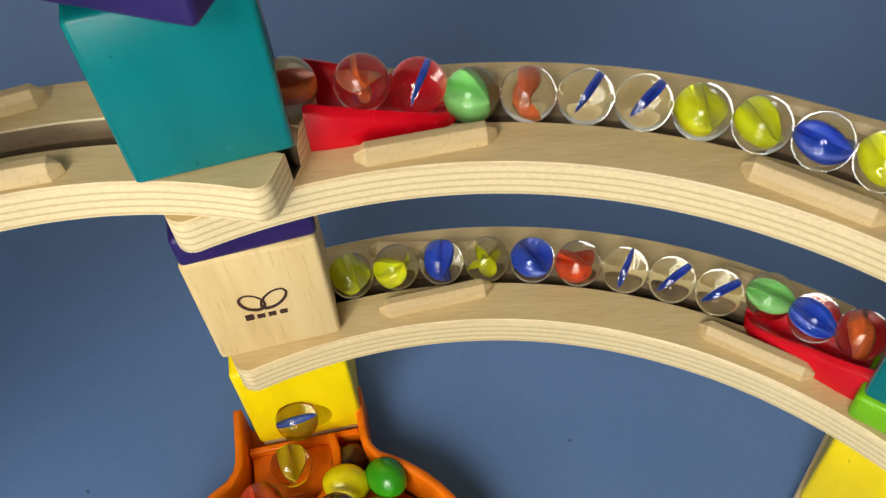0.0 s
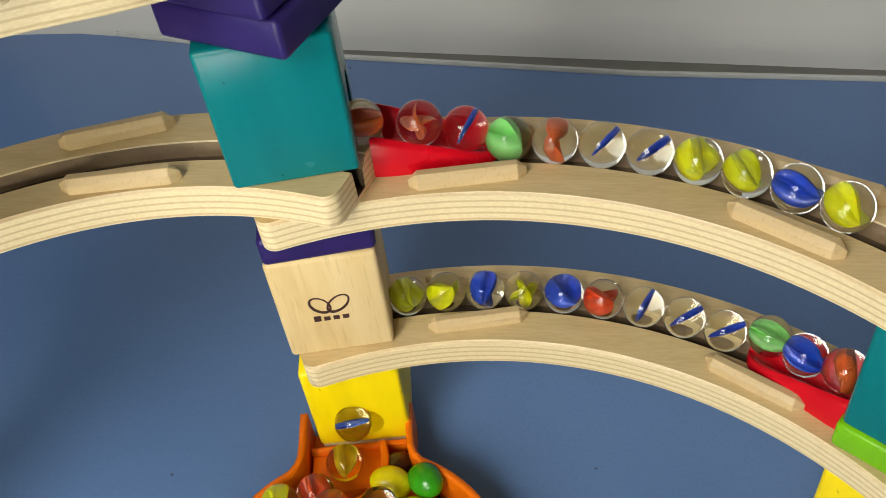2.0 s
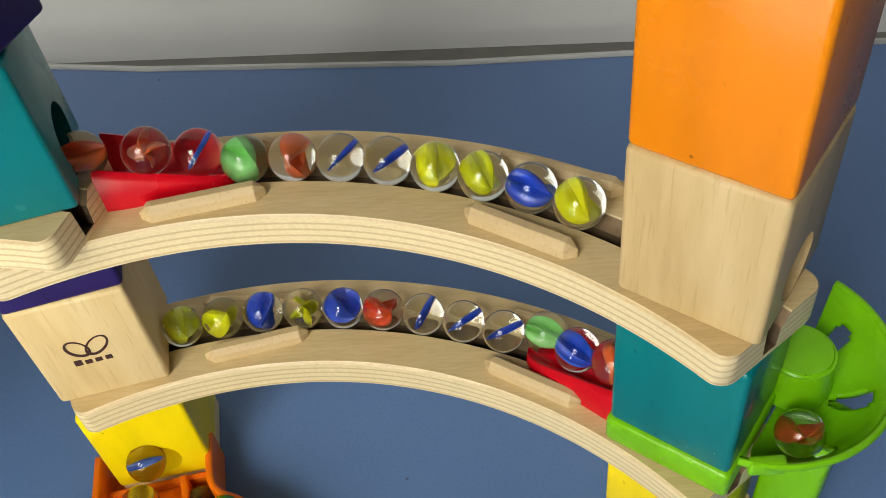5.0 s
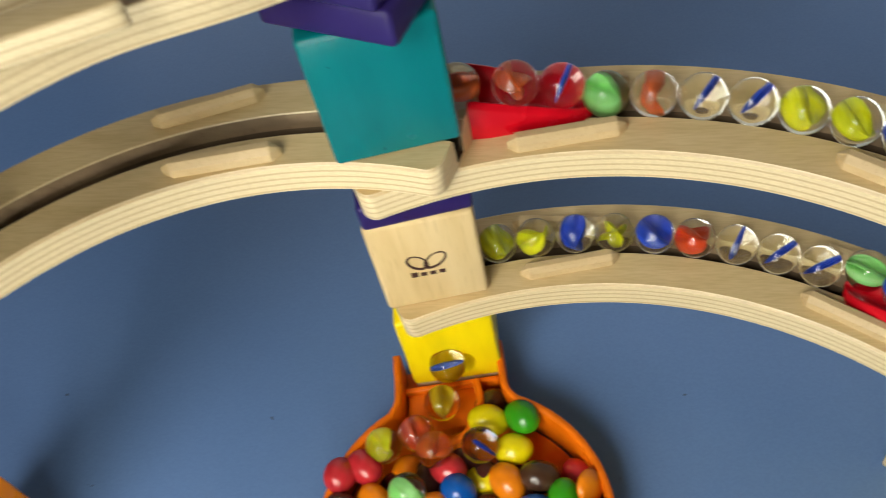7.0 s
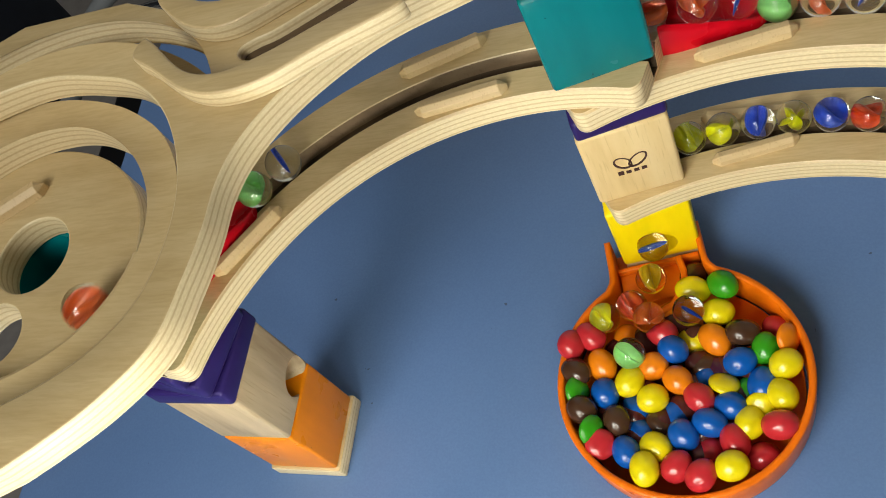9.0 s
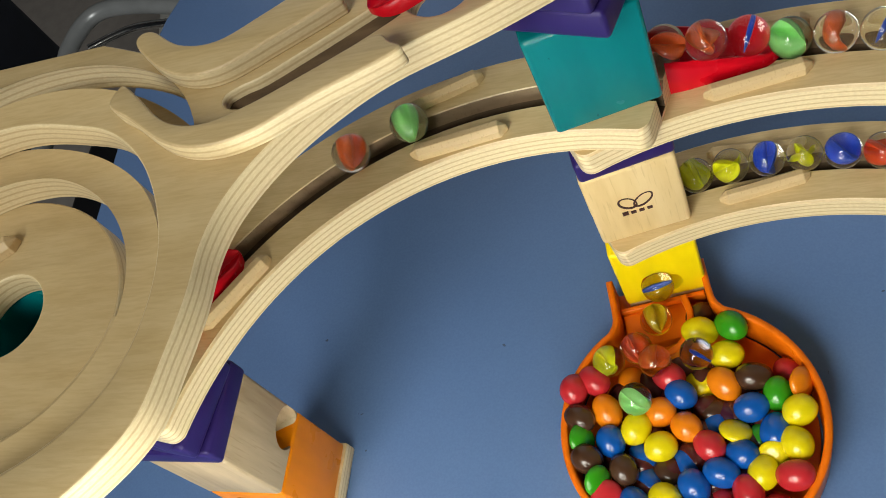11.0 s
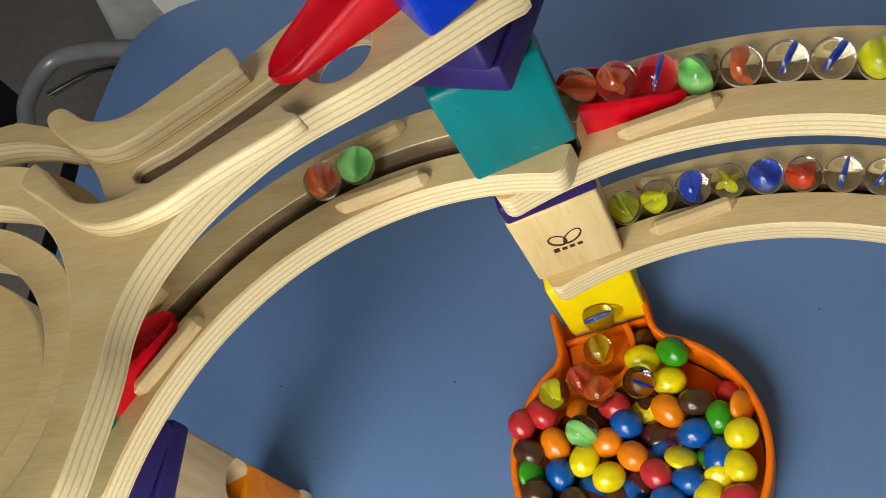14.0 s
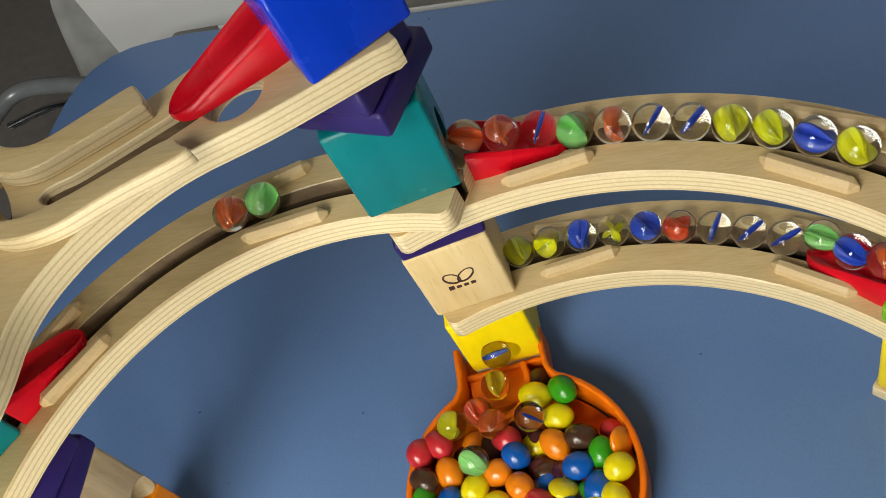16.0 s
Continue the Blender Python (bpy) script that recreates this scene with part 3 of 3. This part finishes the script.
def vane_mesh(petals, wide, twist, bow):
    """Coloured glass leaves inside a marble, along z, thin but closed."""
    bm = bmesh.new()
    n, k, thick = 14, 6, 0.00022
    for p in range(petals):
        grids = []
        for side in (-1, 1):
            rows = []
            for i in range(n + 1):
                u = i / n * 2 - 1
                reach = wide * R_MARBLE * (1 - abs(u) ** 2.2) ** 0.75 + 0.0001
                row = []
                for j in range(k + 1):
                    v = j / k
                    a = 2 * math.pi * p / petals + twist * u + bow * v * v * (1 - 0.4 * u)
                    rad = reach * v
                    t = thick * side * (1 - v * 0.7) * (1 - abs(u) ** 3 * 0.8)
                    row.append(bm.verts.new((rad * math.cos(a) - t * math.sin(a), rad * math.sin(a) + t * math.cos(a), u * R_MARBLE * 0.86)))
                rows.append(row)
            grids.append(rows)
        lo, hi = grids
        for g, flip in ((lo, False), (hi, True)):
            for a, b in zip(g, g[1:]):
                for j in range(k):
                    f = (a[j], a[j + 1], b[j + 1], b[j])
                    bm.faces.new(f[::-1] if flip else f)
        for i in range(n):
            bm.faces.new((lo[i][k], hi[i][k], hi[i + 1][k], lo[i + 1][k]))
    bmesh.ops.recalc_face_normals(bm, faces=bm.faces)
    return mesh_of("vane", finish(bm), sharp=180)


BALL = glass_ball()
VANES = {"fan": vane_mesh(3, 0.54, 0.8, 1.0), "broad": vane_mesh(2, 0.66, 0.9, 1.6), "star": vane_mesh(4, 0.46, 0.6, 0.7), "ribbon": vane_mesh(2, 0.13, 1.0, 1.6)}
CLEAR = glass("clear_glass", (0.83, 0.825, 0.75))
AMBER = glass("amber_glass", (0.93, 0.86, 0.45))
PALE = glass("pale_glass", (0.95, 0.965, 0.92))
BALL.materials.append(CLEAR)
VANE_COLOURS = {
    "blue": (0.02, 0.08, 0.68), "orange": (0.95, 0.17, 0.035), "red": (0.85, 0.085, 0.02), "green": (0.34, 0.84, 0.26),
    "yellow": (0.95, 0.92, 0.010), "olive": (0.80, 0.82, 0.012), "gold": (0.72, 0.52, 0.02)}
VANE_MATS = {k: plain("vane_" + k, c, 0.3) for k, c in VANE_COLOURS.items()}
VANE_WORDS = {"fan": "curved", "broad": "folded", "star": "starry", "ribbon": "thin"}
_turn = random.Random(5)


def marble(at, shape, colour, where, body=None, turn=None):
    turn = turn or (_turn.uniform(0, 360), _turn.uniform(0, 360), _turn.uniform(0, 360))
    ob = thing("marble", pose(*at, *turn), f"clear glass marble with {VANE_WORDS[shape]} {colour} swirl, {where}", "marble", "glass marbles")
    g = new("glass_body", BALL)
    g.parent = ob
    body = body or (None if shape == "ribbon" else PALE)
    if body:
        g.material_slots[0].link = "OBJECT"
        g.material_slots[0].material = body
    v = new("swirl", VANES[shape])
    v.parent = ob
    if not v.data.materials:
        v.data.materials.append(VANE_MATS[colour])
    v.material_slots[0].link = "OBJECT"
    v.material_slots[0].material = VANE_MATS[colour]
    return ob


def on_rail(arc, r, deg, top):
    p = polar(arc, r, deg)
    return (p.x, p.y, top + BALL_Z)


UPPER = [("broad", "green", (75, 10, 40)), ("broad", "orange", (60, -20, 10)), ("ribbon", "blue", (85, 35, -32)), ("ribbon", "blue", (65, 75, -62)),
         ("fan", "yellow", (80, 60, 0)), ("star", "olive", (70, 80, 0)), ("fan", "blue", (60, 90, 25)), ("fan", "yellow", (95, -25, 15))]
for i, (shape, colour, turn) in enumerate(UPPER):
    marble(on_rail(ARC_R, 0.1897, 88.6 - 4.63 * i, 0.1505), shape, colour, "in the upper rail", turn=turn)
LOWER = [("fan", "olive", (70, 75, 10)), ("fan", "yellow", (20, 30, 0)), ("fan", "blue", (95, 10, 0)), ("star", "yellow", (30, 10, 0)), ("broad", "blue", (60, 85, 10)),
         ("fan", "red", (40, 40, 0)), ("ribbon", "blue", (95, -30, -28)), ("ribbon", "blue", (80, 65, -60)), ("ribbon", "blue", (70, 80, -82))]
for i, (shape, colour, turn) in enumerate(LOWER):
    marble(on_rail(ARC_R, 0.1907, 101.7 - 4.60 * i, 0.0740), shape, colour, "in the lower rail", turn=turn)
marble((0.0828, 0.2095, 0.0830), "star", "green", "at the ramp foot", CLEAR)
marble((0.0922, 0.1975, 0.0880), "star", "blue", "lying in the red ramp")
marble((0.1035, 0.1895, 0.0905), "broad", "orange", "lying in the red ramp")
marble((-0.0372, 0.2292, 0.1650), "star", "orange", "lying in the red ramp")
marble((-0.0225, 0.2316, 0.1605), "ribbon", "blue", "at the ramp foot", turn=(95, 15, -16))
leaving = marble((-0.0560, 0.2262, 0.1680), "fan", "orange", "leaving the block")
rolling_green = marble(on_rail(ARC_M, 0.160, 138.2, 0.1635), "broad", "green", "rolling in the grooved rail", turn=(75, 30, 40))
rolling_clear = marble(on_rail(ARC_M, 0.160, 132.7, 0.1635), "ribbon", "blue", "rolling in the grooved rail", turn=(90, -20, 40))
rolling_red = marble((-0.0715, 0.2135, 0.2660), "fan", "orange", "running round the spiral plate")
for at, shape, colour, body in (((-0.0773, 0.2010, 0.0300), "ribbon", "blue", AMBER), ((-0.0798, 0.1873, 0.0215), "fan", "gold", AMBER), ((-0.1030, 0.1675, 0.0215), "broad", "yellow", None), ((-0.0900, 0.1745, 0.0190), "fan", "red", None),
                                ((-0.0810, 0.1655, 0.0230), "broad", "orange", None), ((-0.0619, 0.1675, 0.0235), "ribbon", "blue", None), ((-0.0904, 0.1470, 0.0235), "broad", "green", PALE)):
    marble(at, shape, colour, "among the sweets", body)
marble((0.1560, 0.1600, 0.0875), "broad", "orange", "lying in the green scoop")


# ---- sweets bowl ----
def sweets_bowl():
    c, axis = Vector((-0.0668, 0.1354)), radians(99.5)
    u, v = Vector((math.cos(axis), math.sin(axis))), Vector((math.sin(axis), -math.cos(axis)))

    def path(r, neck):
        """Open outline from one lip of the neck round to the other."""
        side = [(0.0805, neck), (0.072, neck), (0.064, neck), (0.0590, neck + 0.0003), (0.0560, neck + 0.0012)]
        arc = [(r * math.cos(a), r * math.sin(a)) for a in (radians(28 + 304 * k / 60) for k in range(61))]
        full = side + arc + [(p, -q) for p, q in reversed(side)]
        return [c + u * p + v * q for p, q in full]

    ob = thing("sweets_bowl", pose(0, 0, 0), "orange plastic round catch tray full of sweets and marbles", "bowl")
    outer, inner = path(0.0597, 0.0245), path(0.0562, 0.0212)
    wall = plan_solid([outer + inner[::-1]], 0.0215, 0.0014)
    for w in wall.verts:
        d = Vector((w.co.x, w.co.y)) - c
        if d.length < 0.0612:
            k = 1 - 0.012 * (1 - w.co.z / 0.0215)
            w.co.x, w.co.y = c.x + d.x * k, c.y + d.y * k
    part("bowl_wall", wall, ORANGE_PLASTIC, ob)
    floor_ = part("bowl_floor", plan_solid([path(0.0545, 0.0222)], 0.0022, 0.0004), ORANGE_PLASTIC, ob)
    floor_.matrix_local = pose(0, 0, 0.0005)
    rib = spline_through([(0.0660, 0.0105), (0.0560, 0.0118), (0.0470, 0.0090), (0.0400, 0.0030), (0.0365, -0.0050)], 8)
    left, right = [], []
    for i, p in enumerate(rib):
        d = (rib[min(i + 1, len(rib) - 1)] - rib[max(i - 1, 0)]).normalized() * 0.0016
        n = Vector((-d.y, d.x))
        left.append(c + u * (p + n).x + v * (p + n).y)
        right.append(c + u * (p - n).x + v * (p - n).y)
    r = part("guide_rib", plan_solid([left + right[::-1]], 0.0150, 0.0010), ORANGE_PLASTIC, ob)
    r.matrix_local = pose(0, 0, 0.0015)
    lip = [c + u * p + v * q for p, q in ((0.0655, 0.0208), (0.0680, 0.0208), (0.0680, -0.0208), (0.0655, -0.0208))]
    part("neck_lip", plan_solid([lip], 0.0125, 0.0008), ORANGE_PLASTIC, ob)
    ramp_ = [c + u * p + v * q for p, q in ((0.0470, 0.0112), (0.0655, 0.0118), (0.0655, -0.0205), (0.0470, -0.0200))]
    part("neck_floor", plan_solid([ramp_], 0.0095, 0.0010), ORANGE_PLASTIC, ob)


sweets_bowl()

SWEETS = {
    "red": ((0.50, 0.022, 0.030), [(-120, 154.5), (-110.5, 159), (-75.7, 159.8), (-59.2, 125.6), (-24.5, 110.5), (-44.2, 104.4), (-55.9, 100.8), (-32.9, 99.5), (-70.4, 93.2), (-59.4, 88.1), (-105, 103.6), (-30.2, 139), (-22.7, 160.5)]),
    "green": ((0.032, 0.29, 0.008), [(-45.7, 182.5), (-28.3, 148.8), (-116.3, 130), (-108.7, 109.8), (-37.7, 130.2)]),
    "yellow": ((0.78, 0.64, 0.003), [(-60.1, 181.5), (-49, 169.3), (-61.4, 158.2), (-91.6, 135.5), (-80.9, 126.5), (-79.9, 103.1), (-84.5, 91.4), (-45.9, 92), (-37.3, 113.2), (-19.9, 138.9), (-22.5, 124.7), (-47.7, 132.6), (-32, 120.5)]),
    "orange": ((0.80, 0.215, 0.004), [(-70.5, 173.1), (-51, 155.1), (-94.3, 161), (-104.9, 144.2), (-80.6, 142.9), (-68.8, 135), (-17.9, 151.5)]),
    "blue": ((0.002, 0.085, 0.40), [(-70.5, 150.5), (-103.4, 129.7), (-45.7, 121.8), (-30.7, 131.3), (-40, 142.9), (-93.5, 100.7), (-67, 108.2), (-54.9, 113.7), (-90.3, 123.2), (-87.7, 112), (-69.7, 119.7), (-57, 135.9)]),
    "brown": ((0.060, 0.026, 0.013), [(-60.2, 193.4), (-117.7, 140.7), (-114, 120.7), (-97.8, 115.9), (-37.9, 157.2), (-78.4, 115.3), (-58, 143.9)]),
    "purple": ((0.050, 0.008, 0.028), [(-50.3, 142.1)]),
}
DEEP = {("blue", 8), ("blue", 9), ("blue", 10), ("blue", 11), ("brown", 5), ("brown", 6), ("brown", 0), ("red", 11), ("red", 12), ("red", 7), ("red", 6), ("yellow", 2), ("orange", 2), ("orange", 0), ("purple", 0), ("green", 4)}
FLAT = {("green", 2), ("green", 3), ("yellow", 11), ("yellow", 12), ("orange", 6), ("red", 10)}


def sweet_mesh(seed, sx, sy, sz):
    rng = random.Random(seed)
    off = Vector((rng.uniform(0, 9), rng.uniform(0, 9), rng.uniform(0, 9)))
    bm = bmesh.new()
    bmesh.ops.create_uvsphere(bm, u_segments=24, v_segments=14, radius=1)
    for w in bm.verts:
        k = 1 + 0.07 * noise.noise(w.co * 0.9 + off)
        w.co = Vector((w.co.x * sx * k, w.co.y * sy * k, w.co.z * sz * k))
    return mesh_of("sweet", finish(bm), sharp=180)


def sweets():
    rng = random.Random(11)
    nuts = [sweet_mesh(s, 0.0081 + 0.0004 * (s % 3), 0.0068, 0.0067) for s in range(4)]
    lens = sweet_mesh(9, 0.0074, 0.0074, 0.0034)
    for colour, (rgb, places) in SWEETS.items():
        mat = candy_shell("sweet_shell_" + colour, rgb)
        for i, (x, y) in enumerate(places):
            flat, deep = (colour, i) in FLAT, (colour, i) in DEEP
            ob = new("sweet", lens if flat else rng.choice(nuts))
            if not ob.data.materials:
                ob.data.materials.append(mat)
            ob.material_slots[0].link, ob.material_slots[0].material = "OBJECT", mat
            d = math.hypot(x + 68.5, y - 137.5)
            z = 0.0085 if deep else 0.0160 + (0.0035 if d > 46 else 0.0) + rng.uniform(-0.0008, 0.0012)
            tip = (rng.uniform(25, 65), rng.uniform(-20, 20)) if flat else (rng.uniform(-22, 22), rng.uniform(-22, 22))
            ob.matrix_world = pose(x / 1000, y / 1000, z, *tip, rng.uniform(0, 180))
            tagged(ob, f"{'flat' if flat else 'plump'} glossy {colour} sugar-shelled sweet in the bowl", "sweet", "sweets in the bowl")
    # Added filler layer; its dark colour stands for shade between the sweets.
    under = candy_shell("sweet_shell_gap_shade", (0.075, 0.014, 0.012))
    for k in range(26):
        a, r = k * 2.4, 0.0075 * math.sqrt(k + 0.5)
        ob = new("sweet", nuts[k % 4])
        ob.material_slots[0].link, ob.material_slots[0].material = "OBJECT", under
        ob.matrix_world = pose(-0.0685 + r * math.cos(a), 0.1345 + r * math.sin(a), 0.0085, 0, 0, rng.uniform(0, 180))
        tagged(ob, "dark red filler sweet, its colour the shade between those above", "sweet", "sweets in the bowl")


sweets()


# ---- lime scoop ----
def lime_scoop():
    ob = thing("scoop", pose(0.1490, 0.1835, 0.0985), "lime green plastic catch scoop with slots beside the tower", "scoop")
    bm = bmesh.new()
    prof = [(0.0395, 0.0), (0.0400, -0.0015), (0.0378, -0.0045), (0.0345, -0.0110), (0.0290, -0.0165), (0.0210, -0.0195), (0.0110, -0.0205), (0.0, -0.0207)]
    prof = [tuple(q) for q in spline_through(prof[:-1], 4)] + [prof[-1]]
    n, rows = 176, []
    for r, z in prof:
        rows.append([bm.verts.new((r * math.cos(2 * math.pi * k / n), r * math.sin(2 * math.pi * k / n), z)) for k in range(n)] if r else [bm.verts.new((0, 0, z))])
    for i, (a, b) in enumerate(zip(rows, rows[1:])):
        for k in range(n):
            if 11 <= i <= 18 and abs(k % 22 - 10.5) < (3 if 11 < i < 18 else 2):
                continue
            if len(b) == 1:
                bm.faces.new((a[k], a[(k + 1) % n], b[0]))
            else:
                bm.faces.new((a[k], a[(k + 1) % n], b[(k + 1) % n], b[k]))
    bmesh.ops.bisect_plane(bm, geom=bm.verts[:] + bm.edges[:] + bm.faces[:], plane_co=(-0.0045, -0.0210, 0), plane_no=(0.804, -0.595, 0), clear_inner=True)
    bmesh.ops.recalc_face_normals(bm, faces=bm.faces)
    shell = part("scoop_shell", finish(bm), LIME_PLASTIC, ob)
    mod = shell.modifiers.new("wall", "SOLIDIFY")
    mod.thickness, mod.offset = 0.0022, 0.0
    boss = bmesh.new()
    bmesh.ops.create_cone(boss, cap_ends=True, segments=40, radius1=0.0125, radius2=0.0110, depth=0.0180)
    bmesh.ops.bevel(boss, geom=[e for e in boss.edges if len(e.link_faces) == 2 and e.calc_face_angle(0) > 0.8], offset=0.0012, segments=3, affect="EDGES")
    b = part("hub", finish(boss), LIME_PLASTIC, ob)
    b.matrix_local = pose(0.0125, 0.0010, -0.0105)
    foot = part("foot", box(0.020, 0.020, 0.078, 0.002), LIME_PLASTIC, ob)
    foot.matrix_local = pose(0.0165, -0.0122, -0.0985, 0, 0, -36.5)
    lip = part("lip", box(0.011, 0.004, 0.0060, 0.0012), LIME_PLASTIC, ob)
    lip.matrix_local = pose(-0.0080, -0.0380, -0.0055, 0, 0, 0)


lime_scoop()


# ---- burnt mark on the bare block ----
def burnt_mark():
    def loop(cx, cz, w, h, lean):
        pts = []
        for k in range(40):
            a = 2 * math.pi * k / 40
            x, z = w * math.cos(a), h * math.sin(a)
            pts.append((cx + x * math.cos(lean) - z * math.sin(lean), cz + x * math.sin(lean) + z * math.cos(lean)))
        return pts
    ob = thing("burnt_mark", pose(TOWER_L[0], TOWER_L[1], 0.074, 0, 0, 12.0) @ pose(-0.0010, -0.02003, 0.0225, 90, 0, 0), "dark brown leaf heart burnt on the bare block", "mark")
    for cx, lean in ((-0.0031, radians(-54)), (0.0036, radians(46))):
        s = part("leaf_outline", plan_solid([loop(cx, 0.0046, 0.0050 if cx < 0 else 0.0056, 0.0034, lean), loop(cx + 0.0001, 0.0049, 0.0041 if cx < 0 else 0.0047, 0.0026, lean)], 0.0003, 0.00005), BURN, ob)
    for i, (w, h, z) in enumerate(((0.0026, 0.0027, -0.0024), (0.0023, 0.0019, -0.0028), (0.0023, 0.0019, -0.0028), (0.0023, 0.0019, -0.0028))):
        bar = part("bar", box(w, h, 0.0003, 0.0), BURN, ob)
        bar.matrix_local = pose(-0.0052 + 0.0035 * i, z, 0.0)


burnt_mark()


# ---- beyond the table's edge ----
def tube(points, radius, name, mat, parent, label=""):
    pts = spline_through([Vector(p) for p in points], 10)
    bm, rings, n = bmesh.new(), [], 14
    for i, p in enumerate(pts):
        d = (pts[min(i + 1, len(pts) - 1)] - pts[max(i - 1, 0)]).normalized()
        a = d.orthogonal().normalized() if not rings else (prev - d * prev.dot(d)).normalized()
        prev = a
        b = d.cross(a)
        rings.append([bm.verts.new(p + (a * math.cos(2 * math.pi * k / n) + b * math.sin(2 * math.pi * k / n)) * radius) for k in range(n)])
    for p, q in zip(rings, rings[1:]):
        for k in range(n):
            bm.faces.new((p[k], q[k], q[(k + 1) % n], p[(k + 1) % n]))
    bm.faces.new(rings[0][::-1])
    bm.faces.new(rings[-1])
    bmesh.ops.recalc_face_normals(bm, faces=bm.faces)
    return part(name, finish(bm), mat, parent, label)


def chair_beside():
    grey = plain("grey_tube_enamel", (0.38, 0.40, 0.42), 0.35, 0.3)
    chrome = plain("chrome_steel", (0.7, 0.7, 0.7), 0.12, 1.0)
    black = plain("black_seat_plastic", (0.010, 0.010, 0.012), 0.45)
    navy = plain("dark_blue_fabric", (0.018, 0.024, 0.045), 0.8)
    ob = thing("chair", pose(-0.86, 0.74, -0.75), "tubular grey steel chair with black seat beside the table", "chair")
    tube([(-0.05, -0.60, 0.45), (-0.045, -0.20, 0.45), (-0.035, 0.00, 0.45), (-0.04, 0.07, 0.46), (-0.01, 0.125, 0.465), (0.06, 0.125, 0.465), (0.16, 0.10, 0.46)], 0.012, "frame_tube", grey, ob)
    tube([(-0.02, 0.085, 0.445), (0.05, 0.105, 0.445), (0.14, 0.095, 0.445)], 0.006, "cross_bar", chrome, ob, "bright chrome bar")
    seat = part("seat", box(0.22, 0.42, 0.03, 0.012), black, ob, "black plastic seat")
    seat.matrix_local = pose(0.08, -0.18, 0.36)
    for x, y in ((0.0, 0.0), (0.16, 0.0), (0.0, -0.36), (0.16, -0.36)):
        leg = part("leg", box(0.025, 0.025, 0.37, 0.004), black, ob)
        leg.matrix_local = pose(x, y, 0.0)
    back = part("backrest", box(0.05, 0.5, 0.34, 0.02), navy, ob, "dark blue fabric backrest")
    back.matrix_local = pose(-0.10, -0.14, 0.40)
    bag = plain("white_cloth", (0.58, 0.58, 0.56), 0.85)
    bm = bmesh.new()
    bmesh.ops.create_grid(bm, x_segments=60, y_segments=60, size=1)
    for w in bm.verts:
        q = Vector((w.co.x * 3.2, w.co.y * 2.2, 0.3))
        w.co = Vector((w.co.x * 0.42, w.co.y * 0.30, 0.10 * noise.noise(q) + 0.035 * noise.noise(q * 2.7) + 0.16 * w.co.y))
    c = solid("white_cloth", finish(bm), bag, pose(-0.50, 1.10, -0.36, 0, 0, -5), "crumpled white cloth hanging behind the table corner", "cloth")
    mod = c.modifiers.new("weave", "SOLIDIFY")
    mod.thickness = 0.003


chair_beside()


# ---- what moves ----
def rolling(ob, keys, spin=55.0):
    """Rows every tenth of a second along keys of (seconds, place); it turns over while it rolls."""
    rows, turned, last = [], Matrix.Identity(3), None
    start = ob.matrix_basis.to_3x3()
    times = [0.0] + [t / 10 for t in range(int(keys[0][0] * 10) + 1, int(round(keys[-1][0] * 10)) + 1)] + [16.0]
    for t in times:
        p = Vector(keys[-1][1])
        if t <= keys[0][0]:
            p = Vector(keys[0][1])
        for (t0, a), (t1, b) in zip(keys, keys[1:]):
            if t0 <= t <= t1:
                p = Vector(a).lerp(Vector(b), (t - t0) / (t1 - t0))
        if last is not None:
            d = p - last
            if d.length > 1e-6:
                axis = Vector((-d.y, d.x, 0))
                if axis.length > 1e-7:
                    turned = Matrix.Rotation(min(d.length / R_MARBLE, radians(spin)), 3, axis) @ turned
        last = p
        rows.append((t, Matrix.Translation(p) @ (turned @ start).to_4x4()))
    walk(ob, rows)


def motions():
    def along(pairs, r=0.160):
        return [(t, Vector(on_rail(ARC_M, r, a, 0.1635))) for t, a in pairs]

    rolling(leaving, [(9.3, (-0.0560, 0.2262, 0.1680)), (9.9, (-0.0518, 0.2283, 0.1675))])
    rolling(rolling_clear, along([(9.8, 132.7), (10.2, 124.0), (10.6, 108.0), (10.9, 92.0), (11.0, 85.5)]))
    rolling(rolling_green, along([(9.9, 138.2), (10.3, 131.0), (10.7, 117.0), (11.0, 108.0), (11.2, 104.3)]))

    def lane(pairs):
        return [(t, Vector((*polar(SPIRAL, r, a), z))) for t, a, r, z in pairs]

    start = [(6.0, (-0.0715, 0.2135, 0.2660)), (6.2, (-0.1100, 0.1935, 0.2620)), (6.35, (-0.1474, 0.1719, 0.2590)), (6.45, (-0.1800, 0.1640, 0.2580))]
    loops = lane([(6.6, -285, 0.0760, 0.2583), (7.0, -195, 0.0760, 0.2583), (7.2, -148, 0.0760, 0.2580), (7.4, -100, 0.0760, 0.2560), (7.6, -57, 0.0710, 0.2510), (7.8, -17, 0.0665, 0.2462), (8.0, 24, 0.0655, 0.2462), (8.1, 47, 0.0635, 0.2462), (8.2, 72, 0.0605, 0.2460),
                  (8.4, 140, 0.0570, 0.2455), (8.6, 210, 0.0530, 0.2420), (8.8, 280, 0.0490, 0.2360), (8.9, 308, 0.0480, 0.2345), (9.0, 333, 0.0470, 0.2342), (9.2, 391, 0.0455, 0.2342), (9.4, 450, 0.0370, 0.2342), (9.6, 515, 0.0200, 0.2342)])
    drop = [(9.8, Vector((-0.2630, 0.1110, 0.2240))), (10.0, Vector((-0.2560, 0.1170, 0.1900)))]
    tail = along([(10.1, 158.0), (10.3, 149.0), (10.6, 135.0), (10.9, 121.0), (11.1, 113.5), (11.3, 109.7)])
    rolling(rolling_red, start + loops + drop + tail)


motions()
